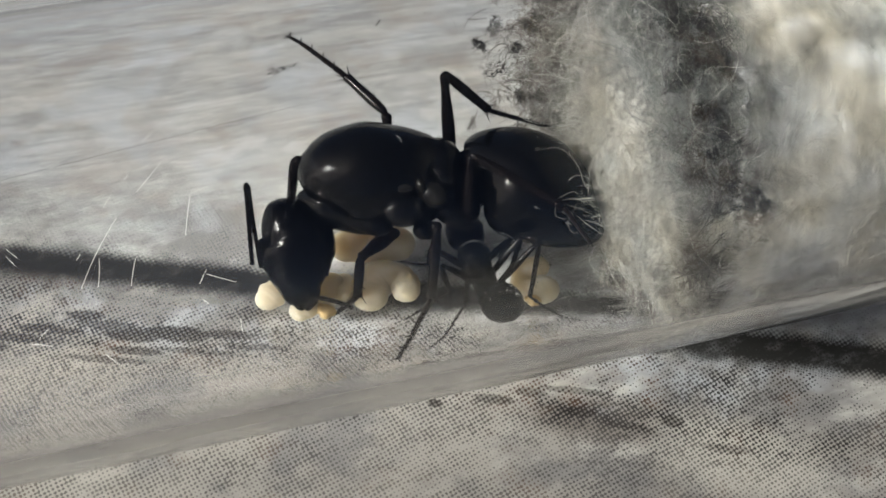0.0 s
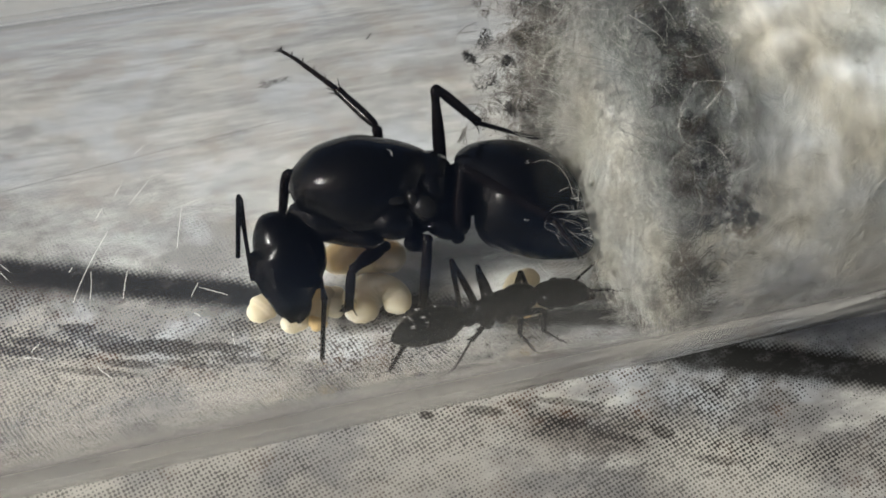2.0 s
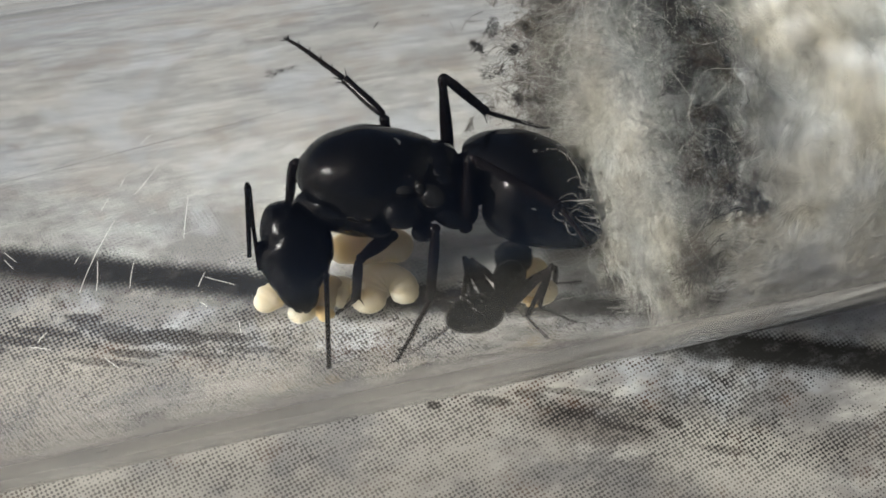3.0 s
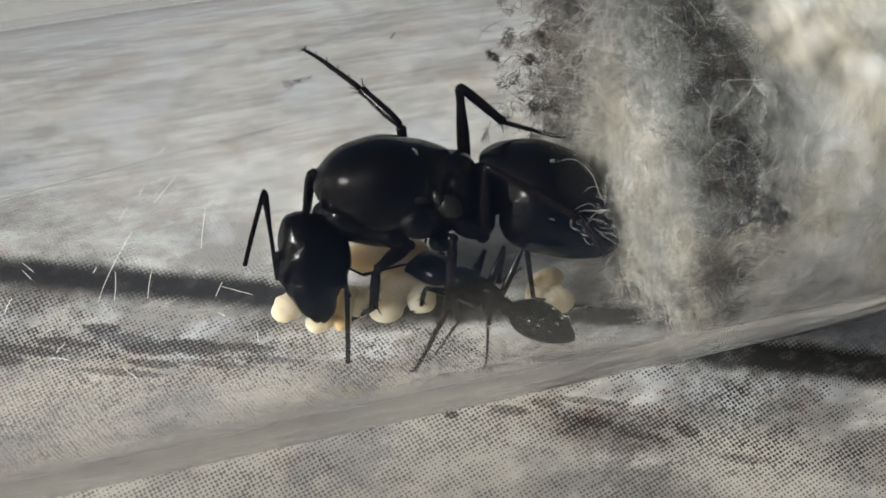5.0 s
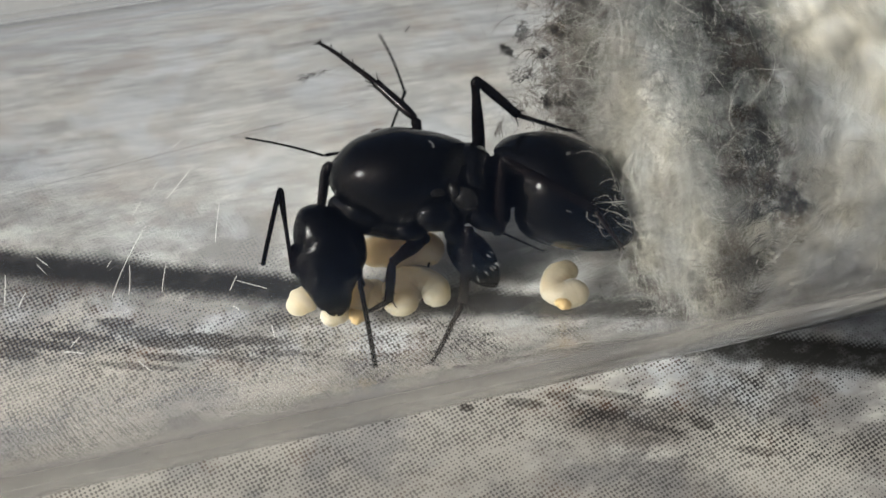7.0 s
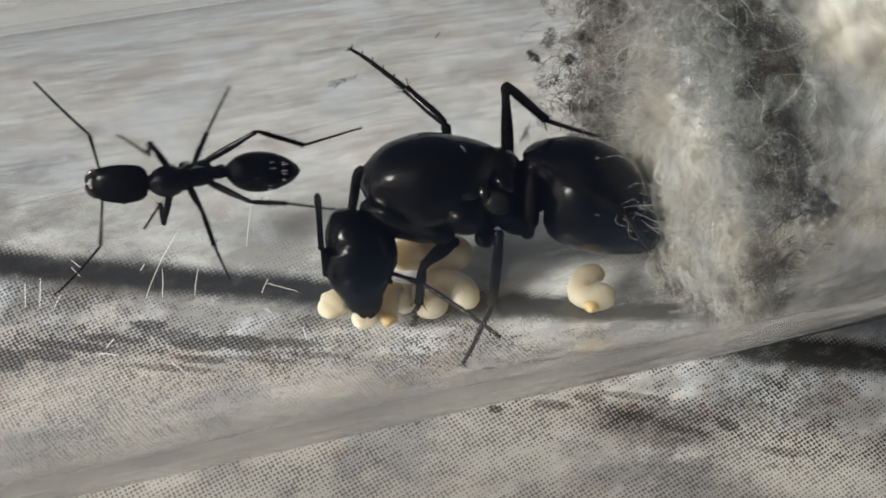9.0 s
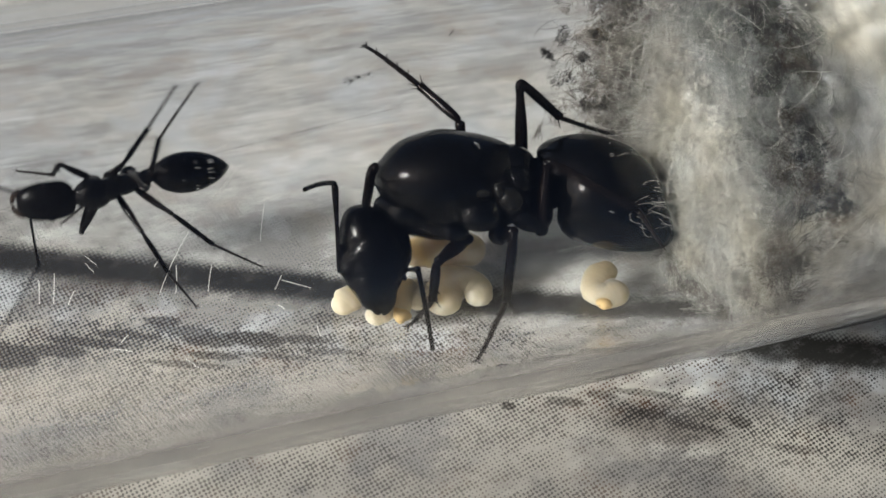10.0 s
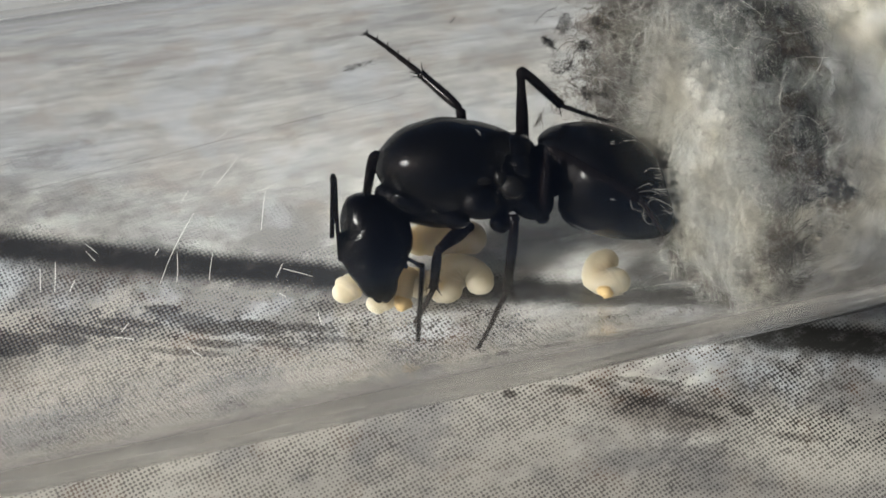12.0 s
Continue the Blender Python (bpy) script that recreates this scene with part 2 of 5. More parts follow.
def larva_material():
    n = Nodes("larva_skin")
    tone = n.noise(0.9, 3)
    colour = n.mix(tone, (0.30, 0.258, 0.192), (0.37, 0.326, 0.248))
    n.bump(n.noise(7.0, 3), 0.05, 0.5)
    n.bsdf.inputs["Subsurface Radius"].default_value = (3.0 * MM, 2.5 * MM, 1.8 * MM)
    n.bsdf.inputs["Subsurface Scale"].default_value = 1.0
    return n.set(Base_Color=colour, Roughness=0.5, Specular_IOR_Level=0.3, Subsurface_Weight=1.0)


def plain_material(name, a, b, per_mm, rough, coarse=0.03):
    n = Nodes(name)
    k = n.noise(per_mm, 5, 0.62)
    n.bump(k, coarse, 0.6)
    return n.set(Base_Color=n.mix(n.span(k, 0.3, 0.7), a, b), Roughness=rough)


def cotton_material(name="cotton", deep=0.0):
    """Cream cotton; grey mould and brown dirt have grown round its rim."""
    n = Nodes(name)
    split = n.add("ShaderNodeSeparateXYZ")
    n.link(n.place, split.inputs[0])
    x, y, z = split.outputs
    up = n.math("SUBTRACT", z, 0.008)
    r = n.math("SQRT", n.math("ADD", n.math("MULTIPLY", y, y), n.math("MULTIPLY", up, up)))
    cloud = n.noise(0.42, 5, 0.62)
    shift = n.math("MULTIPLY", n.math("SUBTRACT", cloud, 0.5), 0.0058)
    band = n.math("ABSOLUTE", n.math("SUBTRACT", n.math("ADD", x, shift), 0.0003))
    rim = n.math("MULTIPLY", n.span(band, 0.0004, 0.0019, 1.0, 0.0), n.span(r, 0.0052, 0.0066))
    patch = n.span(n.noise(0.7, 6, 0.68, n.mapped(move=(0.004, 0, 0))), 0.42, 0.52)
    mould = n.math("MULTIPLY", rim, patch)
    # brown crust where the far side of the rim touches the wall
    crust = n.math("MULTIPLY", n.span(y, 0.0016, 0.0048), n.math("MULTIPLY", n.span(n.math("ADD", x, shift), 0.0026, 0.0006), n.span(n.noise(1.1, 5, 0.7), 0.32, 0.56)))
    grey = n.math("MULTIPLY", n.span(up, 0.0022, 0.0055), n.span(n.math("ADD", x, shift), 0.0036, 0.0010))
    clean = n.mix(n.span(n.noise(0.3, 4), 0.35, 0.65), (0.77, 0.735, 0.645), (0.68, 0.69, 0.675))
    colour = n.mix(n.math("MULTIPLY", grey, 0.8), clean, (0.27, 0.285, 0.29))
    colour = n.mix(n.math("MULTIPLY", crust, 0.8), colour, (0.19, 0.155, 0.135))
    colour = n.mix(n.math("MULTIPLY", mould, 0.92), colour, n.mix(n.span(n.noise(0.9, 3), 0.4, 0.6), (0.030, 0.032, 0.036), (0.10, 0.072, 0.052)))
    wisp = n.noise(1.0, 6, 0.7, n.mapped(scale=(1.6, 0.5, 0.5)), warp=0.6)
    colour = n.mix(n.span(wisp, 0.38, 0.60, 0.45 - 0.2 * deep, 0.0), colour, (0.20, 0.185, 0.165))
    clump = n.span(n.noise(0.85, 5, 0.66, n.mapped(move=(0.013, 0.02, 0.007)), warp=0.5), 0.36, 0.62)
    colour = n.mix(n.math("MULTIPLY", clump, n.span(x, 0.0025, 0.0065, 0.42, 0.15)), colour, n.mix(0.5, colour, (0.11, 0.105, 0.095)))
    if deep:
        n.bsdf.inputs["Subsurface Radius"].default_value = (4.0 * MM, 3.8 * MM, 3.4 * MM)
        n.bsdf.inputs["Subsurface Scale"].default_value = 1.0
        n.set(Subsurface_Weight=deep)
        n.bump(n.noise(1.6, 6, 0.7), 0.18, 0.8)
        return n.set(Base_Color=colour, Roughness=0.9, Specular_IOR_Level=0.1)
    # loose threads let light through
    glow = n.add("ShaderNodeBsdfTranslucent")
    n.link(colour, glow.inputs["Color"])
    blend = n.add("ShaderNodeMixShader")
    blend.inputs[0].default_value = 0.55
    n.set(Base_Color=colour, Roughness=0.9, Specular_IOR_Level=0.12)
    n.link(n.bsdf.outputs[0], blend.inputs[1])
    n.link(glow.outputs[0], blend.inputs[2])
    n.link(blend.outputs[0], n.tree.nodes["Material Output"].inputs["Surface"])
    return n.mat


FABRIC = fabric_material()
GLASS = glass_material()
SHELL = chitin_material("black_chitin", (0.0009, 0.0009, 0.0008), 0.025, 0.004, 0.28)
FACE = chitin_material("satin_black_chitin", (0.0010, 0.0010, 0.0010), 0.11, 0.008, 0.2)
LIMB = chitin_material("dark_leg_chitin", (0.0028, 0.0019, 0.0016), 0.17, 0.008, 0.18)
DULL = chitin_material("dull_chitin", (0.0012, 0.0011, 0.0011), 0.18, 0.010, 0.12)
JAW = chitin_material("red_brown_jaw", (0.022, 0.014, 0.010), 0.16, 0.01, 0.5)
FOOT = chitin_material("brown_foot_chitin", (0.009, 0.0064, 0.0052), 0.40, 0.008, 0.15)
PLEURA = chitin_material("brown_black_flank", (0.0065, 0.006, 0.0052), 0.2, 0.04, 0.2)
LARVA = larva_material()
BROWN = plain_material("larva_meal", (0.52, 0.37, 0.16), (0.38, 0.24, 0.09), 1.5, 0.5)
COTTON = cotton_material()
WAD = cotton_material("cotton_wad", 1.0)
STRAND = plain_material("pale_strand", (0.55, 0.53, 0.48), (0.74, 0.72, 0.66), 0.8, 0.7)
FLUFF = plain_material("grey_brown_fluff", (0.085, 0.075, 0.065), (0.28, 0.25, 0.22), 1.0, 0.95)
DIRT = plain_material("dirt", (0.025, 0.022, 0.020), (0.09, 0.085, 0.08), 4.0, 0.9)
WHITE_FIBRE = plain_material("white_fibre", (0.62, 0.61, 0.58), (0.75, 0.74, 0.71), 2.0, 0.4)
TAN = plain_material("tan_dirt", (0.20, 0.14, 0.08), (0.11, 0.08, 0.05), 3.0, 0.9)


# ---------------------------------------------------------------- mesh tools
def empty(name, m, **tags):
    ob = new(name)
    ob.empty_display_size = 0.001
    ob.matrix_basis = m
    return tagged(ob, **tags)


def part(name, verts, faces, material, parent=None, label="", m=None, smooth=True):
    """Links one mesh, given in millimetres, under a thing or a part."""
    data = bpy.data.meshes.new(name)
    data.from_pydata((np.asarray(verts, float) * MM).tolist(), [], faces)
    data.materials.append(material)
    data.polygons.foreach_set("use_smooth", [smooth] * len(data.polygons))
    data.update()
    ob = new(name, data)
    ob.parent = parent
    if m is not None:
        ob.matrix_basis = m
    return tagged(ob, label=label)


def curve_through(rows, per=4):
    """A smooth chain of rows through the rows given (Catmull-Rom)."""
    p = np.asarray(rows, float)
    if per < 2 or len(p) < 3:
        return p
    p = np.vstack([2 * p[0] - p[1], p, 2 * p[-1] - p[-2]])
    out = []
    for i in range(1, len(p) - 2):
        for s in np.linspace(0, 1, per, endpoint=False):
            a, b, c, d = p[i - 1:i + 3]
            out.append(0.5 * (2 * b + (c - a) * s + (2 * a - 5 * b + 4 * c - d) * s ** 2 + (3 * b - a - 3 * c + d) * s ** 3))
    out.append(p[-2])
    return np.array(out)


def loft(rows, up=(0, 0, 1), sides=20, per=5, rough=0.0, seed=0):
    """A closed body: rows of x, y, z, half width, half height along its middle line."""
    p = curve_through(rows, per)
    mid, rad = p[:, :3], np.maximum(p[:, 3:5], 0.004)
    if rad.shape[1] == 1:
        rad = np.hstack([rad, rad])
    ahead = np.gradient(mid, axis=0)
    ahead /= np.linalg.norm(ahead, axis=1)[:, None]
    side = np.cross(np.asarray(up, float), ahead)
    side /= np.linalg.norm(side, axis=1)[:, None]
    top = np.cross(ahead, side)
    ang = np.linspace(0, 2 * np.pi, sides, endpoint=False)
    v = mid[:, None] + side[:, None] * (rad[:, :1, None] * np.cos(ang)[None, :, None]) + top[:, None] * (rad[:, 1:2, None] * np.sin(ang)[None, :, None])
    if rough:
        for i in range(v.shape[0]):
            for j in range(sides):
                k = Vector(v[i, j]) * 1.3 + Vector((seed * 7.1, seed * 3.3, 0))
                v[i, j] += (v[i, j] - mid[i]) * rough * noise.noise(k)
    n = len(mid)
    verts = v.reshape(-1, 3).tolist() + [mid[0].tolist(), mid[-1].tolist()]
    faces = []
    for i in range(n - 1):
        for j in range(sides):
            k = (j + 1) % sides
            faces.append((i * sides + j, i * sides + k, (i + 1) * sides + k, (i + 1) * sides + j))
    for j in range(sides):
        k = (j + 1) % sides
        faces.append((n * sides, k, j))
        faces.append((n * sides + 1, (n - 1) * sides + j, (n - 1) * sides + k))
    return verts, faces


def joined(pieces):
    verts, faces = [], []
    for v, f in pieces:
        o = len(verts)
        verts.extend(v)
        faces.extend(tuple(i + o for i in face) for face in f)
    return verts, faces


def egg(x, y, z, a, b, c, turn=0.0, sides=20):
    """A rounded ovoid, its length a along the heading turn (degrees), b wide, c high."""
    s = np.linspace(-1, 1, 13)
    d = np.array([math.cos(radians(turn)), math.sin(radians(turn)), 0])
    rows = [(*(np.array([x, y, z]) + d * a * q), b * math.sqrt(max(0, 1 - q * q)), c * math.sqrt(max(0, 1 - q * q))) for q in np.sin(s * math.pi / 2)]
    return loft(rows, sides=sides, per=1)


def bone(a, b, up=(0, 0, 1)):
    """The pose at a whose x axis points to b; both in millimetres in the parent's space."""
    a, b = Vector(a), Vector(b)
    x = (b - a).normalized()
    y = Vector(up).cross(x)
    if y.length < 1e-4:
        y = Vector((0, 1, 0)).cross(x)
    y.normalize()
    z = x.cross(y)
    m = Matrix((x, y, z)).transposed().to_4x4()
    m.translation = a * MM
    return m


# ---------------------------------------------------------------- the large forms
TUBE_R, BORE_R, AXIS_Z = 8.0, 7.2, 8.0


def build_ground():
    """One sheet of cloth, finer near the tube, with gentle rises."""
    edges = np.concatenate([-np.geomspace(260, 33, 10), np.linspace(-32, 32, 65), np.geomspace(33, 260, 10)])
    n = len(edges)
    verts = []
    for y in edges:
        for x in edges:
            rise = 0.25 * (noise.noise(Vector((x * 0.09, y * 0.09, 3.1))) - 0.6)
            verts.append((x, y, min(-0.02, rise) if max(abs(x), abs(y)) < 200 else -0.15))
    faces = [(j * n + i, j * n + i + 1, (j + 1) * n + i + 1, (j + 1) * n + i) for j in range(n - 1) for i in range(n - 1)]
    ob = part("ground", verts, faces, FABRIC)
    tagged(ob, label="grey woven fabric printed with weathered boards", kind="structure")


def build_tube():
    """A clear tube with one round closed end, lying on the cloth."""
    sides = 128
    ang = np.linspace(0, 2 * np.pi, sides, endpoint=False)

    def ring(x, r):
        return [(x, r * math.cos(a), AXIS_Z + r * math.sin(a)) for a in ang]

    prof = [(-55.0, BORE_R + 0.15), (-55.2, BORE_R + 0.45), (-55.0, TUBE_R - 0.15), (-54.6, TUBE_R)]
    prof += [(x, TUBE_R) for x in (-30, 0, 30, 60)]
    prof += [(60 + TUBE_R * math.sin(q), TUBE_R * math.cos(q)) for q in np.linspace(0.15, 1.56, 10)]
    inner = [(-54.6, BORE_R)] + [(x, BORE_R) for x in (-30, 0, 30, 60)]
    inner += [(60 + BORE_R * math.sin(q), BORE_R * math.cos(q)) for q in np.linspace(0.15, 1.56, 10)]
    chain = inner[::-1] + prof
    verts, faces = [], []
    for x, r in chain:
        verts += ring(x, max(r, 0.05))
    for i in range(len(chain) - 1):
        for j in range(sides):
            k = (j + 1) % sides
            faces.append((i * sides + j, (i + 1) * sides + j, (i + 1) * sides + k, i * sides + k))
    faces.append(tuple(range(sides - 1, -1, -1))[::-1])
    faces.append(tuple((len(chain) - 1) * sides + j for j in range(sides))[::-1])
    ob = part("test_tube", verts, faces, GLASS)
    bm = bmesh.new()
    bm.from_mesh(ob.data)
    bmesh.ops.recalc_face_normals(bm, faces=bm.faces)
    bm.to_mesh(ob.data)
    bm.free()
    tagged(ob, label="clear round test tube lying on the printed fabric", category="tube")
    ob.visible_shadow = False


def fibre_cloud(starts, ways, lengths, radius, curl, seed, steps=6, each=1):
    """Many thin curling threads as one mesh; each begins at a start and sets off along its way. Runs of each threads curl together as a lock."""
    rng = np.random.default_rng(seed)
    n = len(starts)

    def shared(loose):
        lock = np.repeat(rng.normal(size=(n // each, 3)), each, axis=0)
        return lock if each == 1 else lock + rng.normal(size=(n, 3)) * loose

    pts = np.zeros((n, steps + 1, 3))
    pts[:, 0] = starts
    d = ways / np.linalg.norm(ways, axis=1)[:, None]
    turn = shared(0.3) * curl
    for s in range(steps):
        pts[:, s + 1] = pts[:, s] + d * (lengths / steps)[:, None]
        d = d + np.cross(turn, d) + shared(0.35) * curl * 0.45
        d /= np.linalg.norm(d, axis=1)[:, None]
    return pts, radius


def threads(pts, radius):
    """Three-sided tubes round polylines: pts is n x steps x 3, radius per thread."""
    n, s, _ = pts.shape
    d = np.gradient(pts, axis=1)
    d /= np.linalg.norm(d, axis=2)[:, :, None] + 1e-9
    ref = np.where(np.abs(d[:, :, 2:3]) > 0.9, np.array([1.0, 0, 0]), np.array([0, 0, 1.0]))
    a = np.cross(d, ref)
    a /= np.linalg.norm(a, axis=2)[:, :, None] + 1e-9
    b = np.cross(d, a)
    taper = np.ones(s)
    taper[0], taper[-1] = 0.5, 0.25
    r = radius[:, None] * taper[None]
    v = np.stack([pts + r[:, :, None] * (a * math.cos(q) + b * math.sin(q)) for q in (0, 2.094, 4.189)], axis=2)
    idx = np.arange(n * s * 3).reshape(n, s, 3)
    f = []
    for j in range(3):
        k = (j + 1) % 3
        f.append(np.stack([idx[:, :-1, j], idx[:, :-1, k], idx[:, 1:, k], idx[:, 1:, j]], axis=-1).reshape(-1, 4))
    return v.reshape(-1, 3), np.concatenate(f).tolist()


def inside(p, r_max):
    """Draws points back inside the bore."""
    y, z = p[..., 1], p[..., 2] - AXIS_Z
    r = np.sqrt(y * y + z * z)
    k = np.minimum(1.0, r_max / np.maximum(r, 1e-6))
    p[..., 1], p[..., 2] = y * k, AXIS_Z + z * k
    return p


PLUG_X = 9.3


def build_cotton():
    """A wad of cotton that fills the bore, its loose face towards the ants."""
    thing = empty("cotton_plug", at(PLUG_X, 0, 0), label="cream cotton wool plug with a dark dirty rim, in the tube", category="cotton plug")
    off = np.array([PLUG_X, 0, 0])
    rng = np.random.default_rng(4)
    # packed wad
    sides = 144
    xs = np.concatenate([np.linspace(0, 1, 26) ** 2 * 2.0, np.linspace(2.3, 17, 48)])
    verts, faces = [], []
    for i, x in enumerate(xs):
        r0 = 6.8 * min(1.0, math.sqrt(min(1.0, x / 1.6)) * 0.72 + 0.28 * min(1.0, x / 1.6)) if x < 1.6 else 6.8
        for j in range(sides):
            a = 2 * math.pi * j / sides
            r = max(r0, 0.02)
            p = Vector((x * 0.5, r * math.cos(a) * 0.5, r * math.sin(a) * 0.5))
            lump = noise.noise(p) * 0.55 + noise.noise(p * 2.7) * 0.35 + noise.noise(p * 6.5) * 0.2
            r2 = min(7.05, r * (1 + 0.06 * lump) + 0.25 * lump * min(1, r / 3))
            verts.append((x + lump * 0.9 * (1 if x < 3 else 0.2) - 0.2, r2 * math.cos(a), AXIS_Z + r2 * math.sin(a)))
    for i in range(len(xs) - 1):
        for j in range(sides):
            k = (j + 1) % sides
            faces.append((i * sides + j, (i + 1) * sides + j, (i + 1) * sides + k, i * sides + k))
    faces.append(tuple(range(sides)))
    faces.append(tuple((len(xs) - 1) * sides + j for j in range(sides))[::-1])
    part("wad", verts, faces, WAD, thing)
    # loose threads in tufts, on the face and pressed along the wall
    def tufts(count, each, place, spread, lengths, curl, r_max, seed, name):
        home, flow = place(count)
        n = count * each
        start = np.repeat(home, each, axis=0) + rng.normal(size=(n, 3)) * spread
        way = np.repeat(flow, each, axis=0) + rng.normal(size=(n, 3)) * 0.10
        p, _ = fibre_cloud(start, way, np.repeat(rng.uniform(*lengths, count), each) * rng.uniform(.6, 1.1, n), None, curl, seed, 8, each)
        # the rear of the queen presses the threads back
        near = (p[:, :, 1] < 1.6) & (p[:, :, 2] < 7.0) & (p[:, :, 2] > 2.0)
        p[:, :, 0] = np.where(near, np.maximum(p[:, :, 0], rng.uniform(-0.9, 0.4, n)[:, None]), p[:, :, 0])
        v, f = threads(inside(p, r_max), rng.uniform(0.002, 0.009, n))
        tagged(part(name, v, f, COTTON, thing, smooth=False), kind="stuff")

    def on_face(count):
        r = 6.9 * np.sqrt(rng.random(count))
        a = rng.random(count) * 2 * np.pi
        home = np.stack([rng.normal(0.15, 0.45, count) + 0.3 * (r / 6.9) ** 6, r * np.cos(a), AXIS_Z + r * np.sin(a)], axis=1)
        # threads sweep up and down the face, fanning out a little
        flow = np.stack([rng.normal(-0.1, 0.45, count), rng.normal(0.2, 0.55, count), rng.normal(0, 1.0, count)], axis=1)
        return home, flow

    def on_bore(count):
        a = rng.random(count) * 2 * np.pi
        home = np.stack([rng.uniform(-0.2, 17, count), 6.95 * np.cos(a), AXIS_Z + 6.95 * np.sin(a)], axis=1)
        flow = np.stack([rng.normal(0, 0.9, count), -np.sin(a), np.cos(a)], axis=1) * rng.choice([-1, 1], count)[:, None]
        return home, flow

    tufts(1500, 20, on_face, (0.09, 0.09, 0.09), (0.8, 3.4), 0.34, 7.1, 5, "face_fibre")
    tufts(1700, 20, on_bore, (0.10, 0.09, 0.09), (0.8, 3.4), 0.34, 7.15, 6, "wall_fibre")
    n = 1500
    home, flow = (np.concatenate(pair) for pair in zip(on_face(n // 2), on_bore(n // 2)))
    home[:, 0] -= 0.15
    p, _ = fibre_cloud(home, flow, rng.uniform(1.5, 5.0, n), None, 0.2, 15, steps=14)
    near = (p[:, :, 1] < 1.6) & (p[:, :, 2] < 7.0) & (p[:, :, 2] > 2.0)
    p[:, :, 0] = np.where(near, np.maximum(p[:, :, 0], -0.3), p[:, :, 0])
    v, f = threads(inside(p, 7.16), rng.uniform(0.0025, 0.0055, n))
    tagged(part("loose_strands", v, f, STRAND, thing, smooth=False), kind="stuff")
    # dirty fluff creeping along the far wall, and wisps that reach for the ants
    n = 5200
    a = np.radians(rng.uniform(18, 112, n))
    x = 0.9 - rng.gamma(1.6, 0.62, n)
    start = np.stack([x, 7.08 * np.sin(a), AXIS_Z - 7.08 * np.cos(a)], axis=1)
    way = rng.normal(size=(n, 3)) * np.array([0.7, 0.5, 0.9])
    p, _ = fibre_cloud(start, way, rng.uniform(0.3, 1.6, n), None, 0.4, 7)
    v, f = threads(inside(p, 7.14), rng.uniform(0.004, 0.011, n))
    tagged(part("rim_fluff", v, f, FLUFF, thing, "grey-brown dirty fluff", smooth=False), kind="stuff")
    # matted grey-brown locks on the far wall at the rim
    locks, each = 300, 9
    n = locks * each
    a = np.radians(rng.uniform(38, 108, locks))
    home = np.stack([.7 - rng.gamma(1.8, .55, locks), 7.02 * np.sin(a), AXIS_Z - 7.02 * np.cos(a)], axis=1)
    flow = np.stack([rng.normal(0, .5, locks), np.cos(a), np.sin(a)], axis=1)
    p, _ = fibre_cloud(np.repeat(home, each, axis=0) + rng.normal(size=(n, 3)) * .07, np.repeat(flow, each, axis=0) + rng.normal(size=(n, 3)) * .12, rng.uniform(.5, 1.7, n), None, .42, 21, 8, each)
    v, f = threads(inside(p, 7.1), rng.uniform(.004, .015, n))
    tagged(part("matted_locks", v, f, FLUFF, thing, "matted grey-brown locks", smooth=False), kind="stuff")
    n = 60
    a = np.radians(rng.uniform(-75, 10, n))
    r = rng.uniform(3.2, 6.9, n)
    start = np.stack([rng.uniform(-0.4, 0.5, n), r * np.sin(a), AXIS_Z - r * np.cos(a)], axis=1)
    way = np.stack([-rng.uniform(0.2, 1.0, n), rng.normal(0, 0.6, n), rng.normal(-0.3, 0.5, n)], axis=1)
    p, _ = fibre_cloud(start, way, rng.uniform(1.2, 3.4, n), None, 0.5, 8, steps=14)
    v, f = threads(inside(p, 7.1), rng.uniform(0.002, 0.004, n))
    tagged(part("wisps", v, f, COTTON, thing, smooth=False), kind="stuff")


# ---------------------------------------------------------------- ants
def rel(verts, o):
    return (np.asarray(verts, float) - np.asarray(o, float)).tolist()


def shaft(length, r0, r1, r2, bend=0.0, spines=0, seed=1, sides=10):
    """A limb segment along +x from its joint, with a slight bow and a few bristles."""
    rows = [(length * s, 0, bend * 4 * s * (1 - s), r, r) for s, r in
            ((0, r0 * 0.5), (0.04, r0), (0.25, r1), (0.55, r1 * 0.98), (0.85, r2 * 1.05), (0.96, r2 * 1.15), (1.0, r2 * 0.5))]
    pieces = [loft(rows, up=(0, 1, 0), sides=sides, per=3)]
    rng = random.Random(seed)
    for _ in range(spines):
        s, a = rng.uniform(0.2, 1.0), rng.uniform(0, 6.28)
        rad = r2
        o = Vector((length * s, math.cos(a) * rad, math.sin(a) * rad + bend * 4 * s * (1 - s)))
        tip = o + Vector((0.12, math.cos(a) * 0.13, math.sin(a) * 0.13))
        pieces.append(loft([(*o, 0.013, 0.013), (*tip, 0.004, 0.004)], up=(0.3, 0.5, 0.8), sides=4, per=1))
    return joined(pieces)


def beaded(length, r, count, bend=0.0, r_end=None):
    """A string of short joints along +x: a foot or the whip of a feeler."""
    rows = []
    r_end = r if r_end is None else r_end
    for i in range(count):
        for s, k in ((0.05, 0.86), (0.5, 0.96), (0.92, 1.04)):
            q = (i + s) / count
            rr = (r + (r_end - r) * q) * k
            rows.append((length * q, 0, bend * 4 * q * (1 - q), rr, rr))
    rows.append((length, 0, 0, r_end * 0.4, r_end * 0.4))
    return loft(rows, up=(0, 1, 0), sides=8, per=1)


QUEEN_AT = (1.0, 1.5, 0.5)
